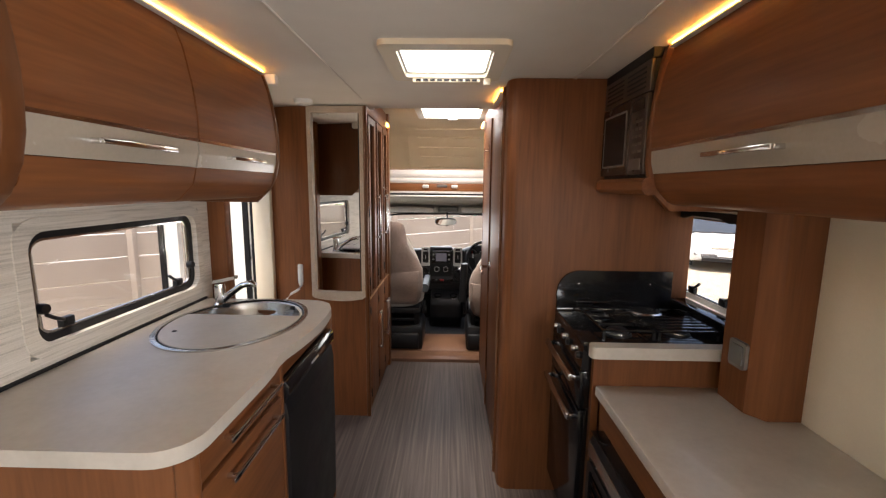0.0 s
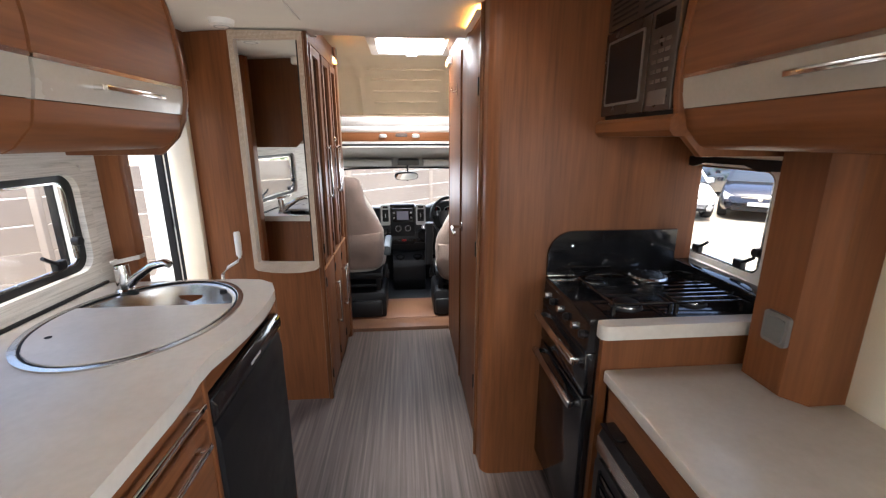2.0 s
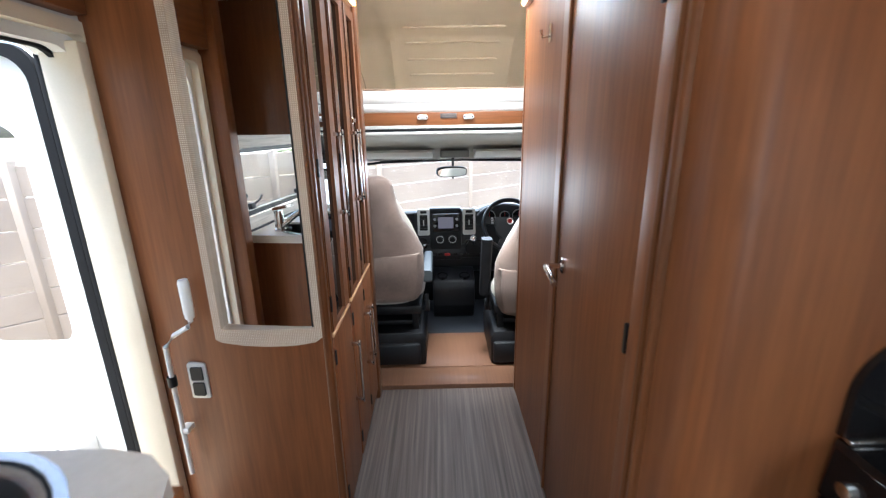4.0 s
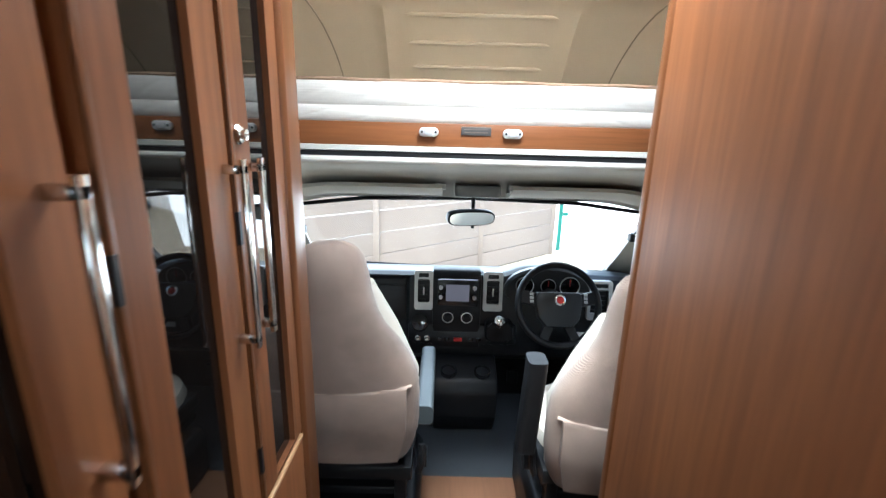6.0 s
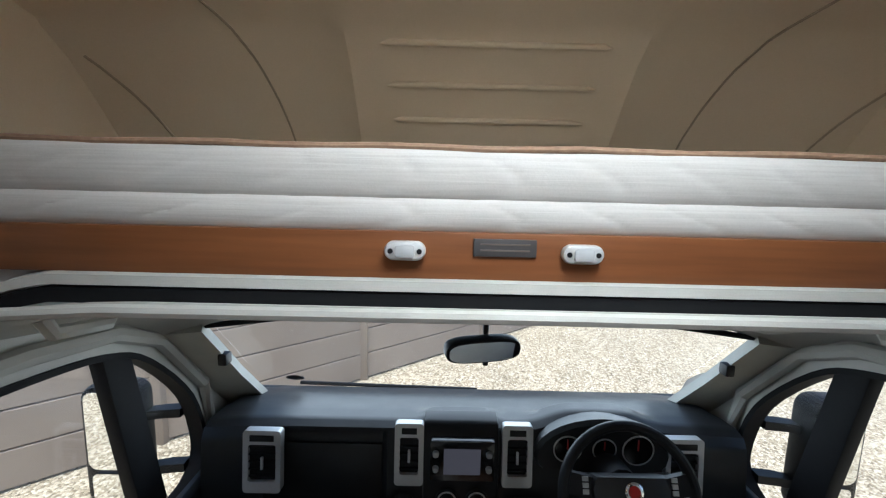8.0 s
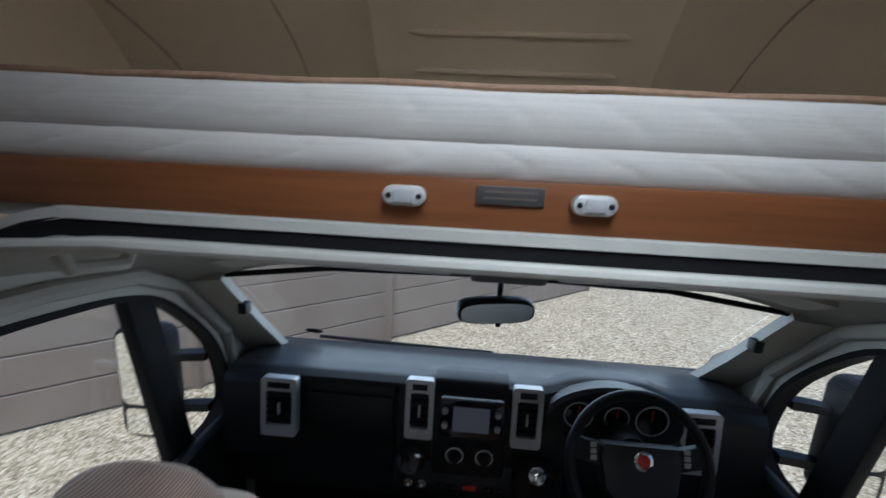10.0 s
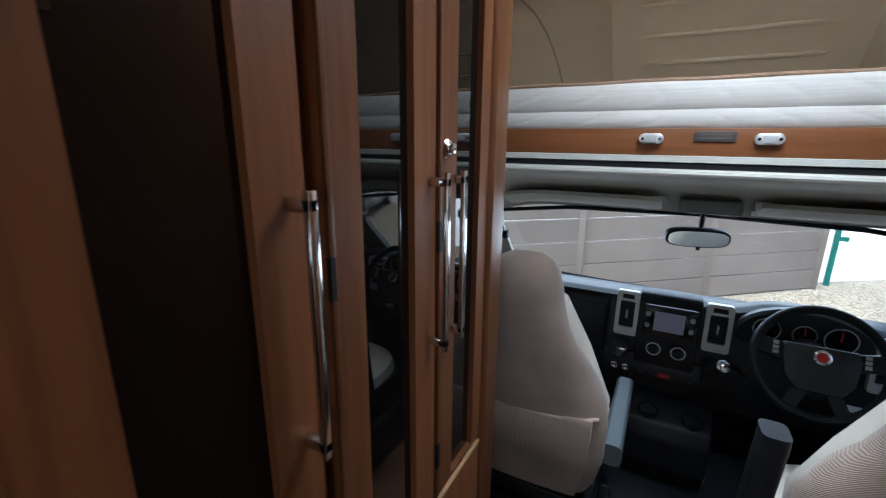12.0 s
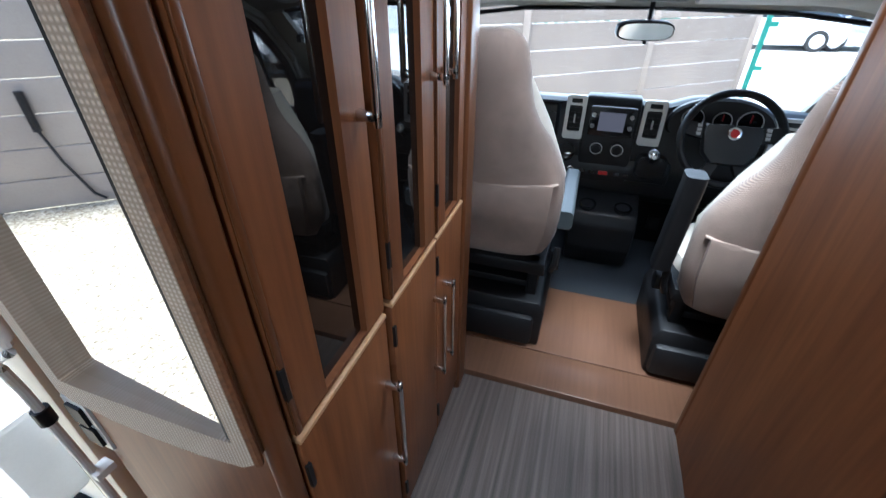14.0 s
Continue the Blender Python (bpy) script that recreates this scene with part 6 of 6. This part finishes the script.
def car(x, y, heading, paint, label, van=False):
    """A parked car; its nose points along heading (degrees from +y, anticlockwise)."""
    t = thing("parked_car", label, "car", (x, y, GZ), "parked cars")
    m = pose(x, y, GZ, 0, 0, heading)
    def at(bm):
        bmesh.ops.transform(bm, matrix=m, verts=bm.verts[:])
        return bm
    hw, top = (0.9, 1.46) if not van else (0.98, 2.3)
    def section(yy, zb, zt, w):
        return [(-w * 0.92, yy, zb), (w * 0.92, yy, zb), (w, yy, zb + 0.12), (w * 1.0, yy, zt - 0.22), (w * 0.93, yy, zt - 0.05), (w * 0.75, yy, zt), (-w * 0.75, yy, zt), (-w * 0.93, yy, zt - 0.05), (-w, yy, zt - 0.22), (-w, yy, zb + 0.12)]
    body = [(-2.25, 0.40, 0.80, 0.72), (-2.15, 0.28, 0.95, 0.84), (-1.5, 0.20, 1.0, hw), (0, 0.18, 0.98, hw), (1.3, 0.20, 0.95, hw), (1.95, 0.24, 0.82, 0.87), (2.2, 0.30, 0.70, 0.78), (2.28, 0.36, 0.60, 0.62)]
    part("body", at(bm_loft([section(*q) for q in body])), paint, t)
    if van:
        cab_ = [(-2.2, 0.9, top - 0.1, 0.92), (-2.1, 0.9, top, 0.95), (0.6, 0.9, top, 0.95), (1.0, 0.9, top - 0.15, 0.92), (1.7, 0.9, 1.05, 0.86)]
    else:
        cab_ = [(-1.9, 0.9, 1.0, 0.78), (-1.2, 0.9, 1.38, 0.70), (-0.6, 0.9, top, 0.68), (0.2, 0.9, top - 0.02, 0.68), (0.6, 0.9, 1.34, 0.71), (1.35, 0.9, 0.98, 0.80)]
    part("cabin", at(bm_loft([[(-w * 1.1, q, z0), (w * 1.1, q, z0), (w, q, z1 - 0.04), (w * 0.9, q, z1), (-w * 0.9, q, z1), (-w, q, z1 - 0.04)] for q, z0, z1, w in cab_])), paint if van else CAR_GLASS, t, "" if van else "dark glazed cabin")
    if not van:
        part("roof", at(bm_loft([[(-w, q, z), (w, q, z), (w * 0.9, q, z + 0.035), (-w * 0.9, q, z + 0.035)] for q, z, w in ((-1.0, 1.415, 0.66), (-0.5, 1.45, 0.68), (0.2, 1.43, 0.68), (0.5, 1.37, 0.68))])), paint, t)
    for sx in (-1, 1):
        part("windscreen_post", at(bm_tube([(sx * 0.70, 0.5, 1.38), (sx * 0.80, 1.35, 0.97)], 0.035, 6)), paint, t)
        part("headlight", at(bm_loft([[(sx * a, q, z) for a, z in ((0.48, zc - 0.07), (0.80, zc - 0.05), (0.82, zc + 0.07), (0.5, zc + 0.04))] for q, zc in ((1.95, 0.68), (2.22, 0.62))])), LAMP, t, "clear headlight")
        part("wing_mirror", at(bm_prism(rrect(min(sx * 0.92, sx * 1.08), max(sx * 0.92, sx * 1.08), 0.92, 1.05, 0.03), "y", 0.72, 0.82, 0.01)), paint, t)
        for yy in (-1.35, 1.4):
            w_ = part("wheel", at(bm_lathe([(0.12, -0.1), (0.30, -0.11), (0.32, -0.08), (0.32, 0.08), (0.30, 0.11), (0.12, 0.1)], pose(sx * 0.82, yy, 0.32, 0, 90, 0), 24)), TYRE, t)
            part("rim", at(bm_lathe([(0.001, -0.112), (0.2, -0.113), (0.22, -0.1), (0.22, 0.1), (0.2, 0.113), (0.001, 0.112)], pose(sx * 0.82, yy, 0.32, 0, 90, 0), 20)), SILVER, w_)
    part("grille", at(bm_prism(rrect(-0.42, 0.42, 0.52, 0.66, 0.03), "y", 2.2, 2.275)), BLACK, t)
    part("grille_bar", at(bm_box(-0.42, 0.42, 2.27, 2.285, 0.62, 0.65)), CHROME, t)
    part("badge", at(bm_lathe([(0.001, 0), (0.06, 0), (0.055, 0.012), (0.001, 0.012)], pose(0, 2.275, 0.60, -90, 0, 0), 18)), CHROME, t)
    part("number_plate", at(bm_box(-0.26, 0.26, 2.28, 2.295, 0.42, 0.52)), WHITE, t)
    part("lower_grille", at(bm_prism(rrect(-0.6, 0.6, 0.28, 0.38, 0.02), "y", 2.2, 2.28)), BLACK, t)
    return t


DARK_PAINT = mat("dark_blue_paint", (0.018, 0.02, 0.03), None, 0.2, coat=0.5)
WHITE_PAINT = mat("white_paint", (0.75, 0.75, 0.75), None, 0.25, coat=0.4)
SILVER_PAINT = mat("silver_paint", (0.45, 0.46, 0.48), None, 0.3, 0.4, coat=0.4)
car(10.6, 12.2, 140, DARK_PAINT, "dark blue saloon car parked on the gravel")
car(8.1, 12.95, 158, WHITE_PAINT, "white hatchback parked on the gravel")
car(13.6, 10.6, 128, SILVER_PAINT, "silver saloon parked beside the dark car")
car(11.5, 16.2, 120, DARK_PAINT, "black saloon parked at the back of the yard")
car(5.0, 21.0, 95, WHITE_PAINT, "white car parked beyond the fence")
car(8.4, 21.5, 92, SILVER_PAINT, "silver car parked across the yard")
car(11.6, 23.0, 95, WHITE_PAINT, "white panel van parked across the yard", van=True)

GREEN = mat("green_steel", (0.02, 0.22, 0.17), (0.015, 0.17, 0.13), 0.5)
gf = thing("yard_gate_post", "green steel gate post standing at the end of the fence", "gate post", (2.28, 10.9, GZ))
part("post", bm_prism(rrect(2.24, 2.31, 10.87, 10.94, 0.01), "z", GZ, GZ + 1.55), GREEN, gf)
for z in (0.72, 1.36):
    part("hinge", bm_box(2.31, 2.42, 10.89, 10.92, GZ + z, GZ + z + 0.07), GREEN, gf)
pf = thing("palisade_fence", "dark green steel palisade fence at the edge of the yard", "fence", (12, 27, GZ))
for k in range(90):
    a = -8 + k * 0.5
    part("pale", bm_box(a, a + 0.16, 27.0, 27.03, GZ, GZ + 2.0), GREEN, pf, smooth=False)
part("rail", bm_box(-8, 37, 27.03, 27.07, GZ + 0.4, GZ + 0.46), GREEN, pf)
part("rail", bm_box(-8, 37, 27.03, 27.07, GZ + 1.6, GZ + 1.66), GREEN, pf)
pr = thing("palisade_fence", "dark green steel palisade fence behind the parked cars", "fence", (20, 12, GZ))
for k in range(70):
    a = -6 + k * 0.47
    part("pale", bm_box(20.0, 20.03, a, a + 0.16, GZ, GZ + 2.0), GREEN, pr, smooth=False)
part("rail", bm_box(20.03, 20.07, -6, 27, GZ + 0.4, GZ + 0.46), GREEN, pr)
part("rail", bm_box(20.03, 20.07, -6, 27, GZ + 1.6, GZ + 1.66), GREEN, pr)

# latch and hanging strap on the fence
jb = thing("fence_latch", "dark latch with a hanging strap on the fence post", "latch", (-5.2, 0.4, 0.2))
fp, fd_ = Vector((CORNER[0], CORNER[1], 0)), (Vector((0.2, -4.7, 0)) - Vector((*CORNER, 0))).normalized()
fn = Vector((-fd_.y, fd_.x, 0))
q = fp + fd_ * 2.75 + fn * 0.06
part("box", bm_tube([(q.x, q.y, 0.10), (q.x, q.y, 0.45)], 0.035, 8), BLACK, jb)
part("strap", bm_tube([(q.x, q.y, 0.12), (q.x + 0.05, q.y - 0.05, -0.2), (q.x + 0.14, q.y - 0.14, -0.55), (q.x + 0.2, q.y - 0.2, -0.62)], 0.014, 6), BLACK, jb)


# trees behind the fence
def leaf_mat():
    m, n, l, p = nodes_of("leaf")
    g = n.new("ShaderNodeNewGeometry")
    ramp = n.new("ShaderNodeValToRGB")
    e = ramp.color_ramp.elements
    e[0].color, e[1].color = (0.035, 0.10, 0.015, 1), (0.16, 0.30, 0.05, 1)
    l.new(g.outputs["Random Per Island"], ramp.inputs["Fac"])
    l.new(ramp.outputs["Color"], p.inputs["Base Color"])
    p.inputs["Roughness"].default_value = 0.5
    p.inputs["Transmission Weight"].default_value = 0.0
    return m


LEAF, BARK = leaf_mat(), mat("bark", (0.12, 0.09, 0.06), None, 0.9, scale=30, bump=0.5)


def tree(x, y, h, r, seed, label, count=3600):
    rnd = random.Random(seed)
    t = thing("tree", label, "tree", (x, y, GZ))
    part("trunk", bm_tube([(x, y, GZ), (x + 0.05, y, GZ + h * 0.3), (x - 0.04, y + 0.05, GZ + h * 0.6), (x, y, GZ + h * 0.85)], [0.13, 0.10, 0.06, 0.02], 8), BARK, t)
    ends = []
    for k in range(9):
        a, z0 = rnd.uniform(0, 6.28), GZ + h * rnd.uniform(0.2, 0.7)
        e_ = Vector((x + r * 0.75 * math.cos(a), y + r * 0.75 * math.sin(a), z0 + h * rnd.uniform(0.1, 0.3)))
        part("limb", bm_tube([(x, y, z0), ((x + e_.x) / 2, (y + e_.y) / 2, (z0 + e_.z) / 2 + 0.1), e_], [0.045, 0.03, 0.01], 6), BARK, t)
        ends.append(e_)
    clumps = [e_ + Vector((rnd.gauss(0, 0.3 * r), rnd.gauss(0, 0.3 * r), rnd.gauss(0, 0.12 * h))) for e_ in ends for _ in range(5)]
    vs, fs = [], []
    for _ in range(count):
        c = rnd.choice(clumps)
        p = c + Vector((rnd.gauss(0, 0.16 * r), rnd.gauss(0, 0.16 * r), rnd.gauss(0, 0.16 * r)))
        p.z = max(p.z, 1.05 + 0.3 * rnd.random()) if h < 4.5 else p.z
        d = Vector((rnd.gauss(0, 1), rnd.gauss(0, 1), rnd.gauss(0, 0.6))).normalized()
        s_ = d.cross(Vector((rnd.gauss(0, 1), rnd.gauss(0, 1), rnd.gauss(0, 1)))).normalized()
        L_ = rnd.uniform(0.07, 0.13)
        n0 = len(vs)
        up_ = d.cross(s_) * 0.012
        vs += [p, p + d * L_ * 0.5 + s_ * L_ * 0.28 + up_, p + d * L_, p + d * L_ * 0.5 - s_ * L_ * 0.28 + up_]
        fs += [(n0, n0 + 1, n0 + 2), (n0, n0 + 2, n0 + 3)]
    me = bpy.data.meshes.new("crown")
    me.from_pydata([tuple(v - BASE[t.name]) for v in vs], [], fs)
    me.materials.append(LEAF)
    cr = new("crown", me)
    cr.parent = t
    tagged(cr, kind="stuff")
    return t


for k, (d_, off) in enumerate(((1.0, 2.0), (2.9, 2.2), (4.6, 1.9), (6.6, 2.1))):
    q = fp + fd_ * d_ - fn * off
    tree(q.x, q.y, 3.6 + 0.3 * (k % 2), 1.3, 5 + k, "leafy green shrub tree rising behind the fence", 4200)
for k, (x, y) in enumerate(((22.5, 4), (22.8, 9), (22.4, 14), (22.6, 20), (16, 29.5), (8, 29.8), (0, 29.6))):
    tree(x, y, 5.0, 2.4, 20 + k, "bushy green tree at the edge of the yard", 2600)
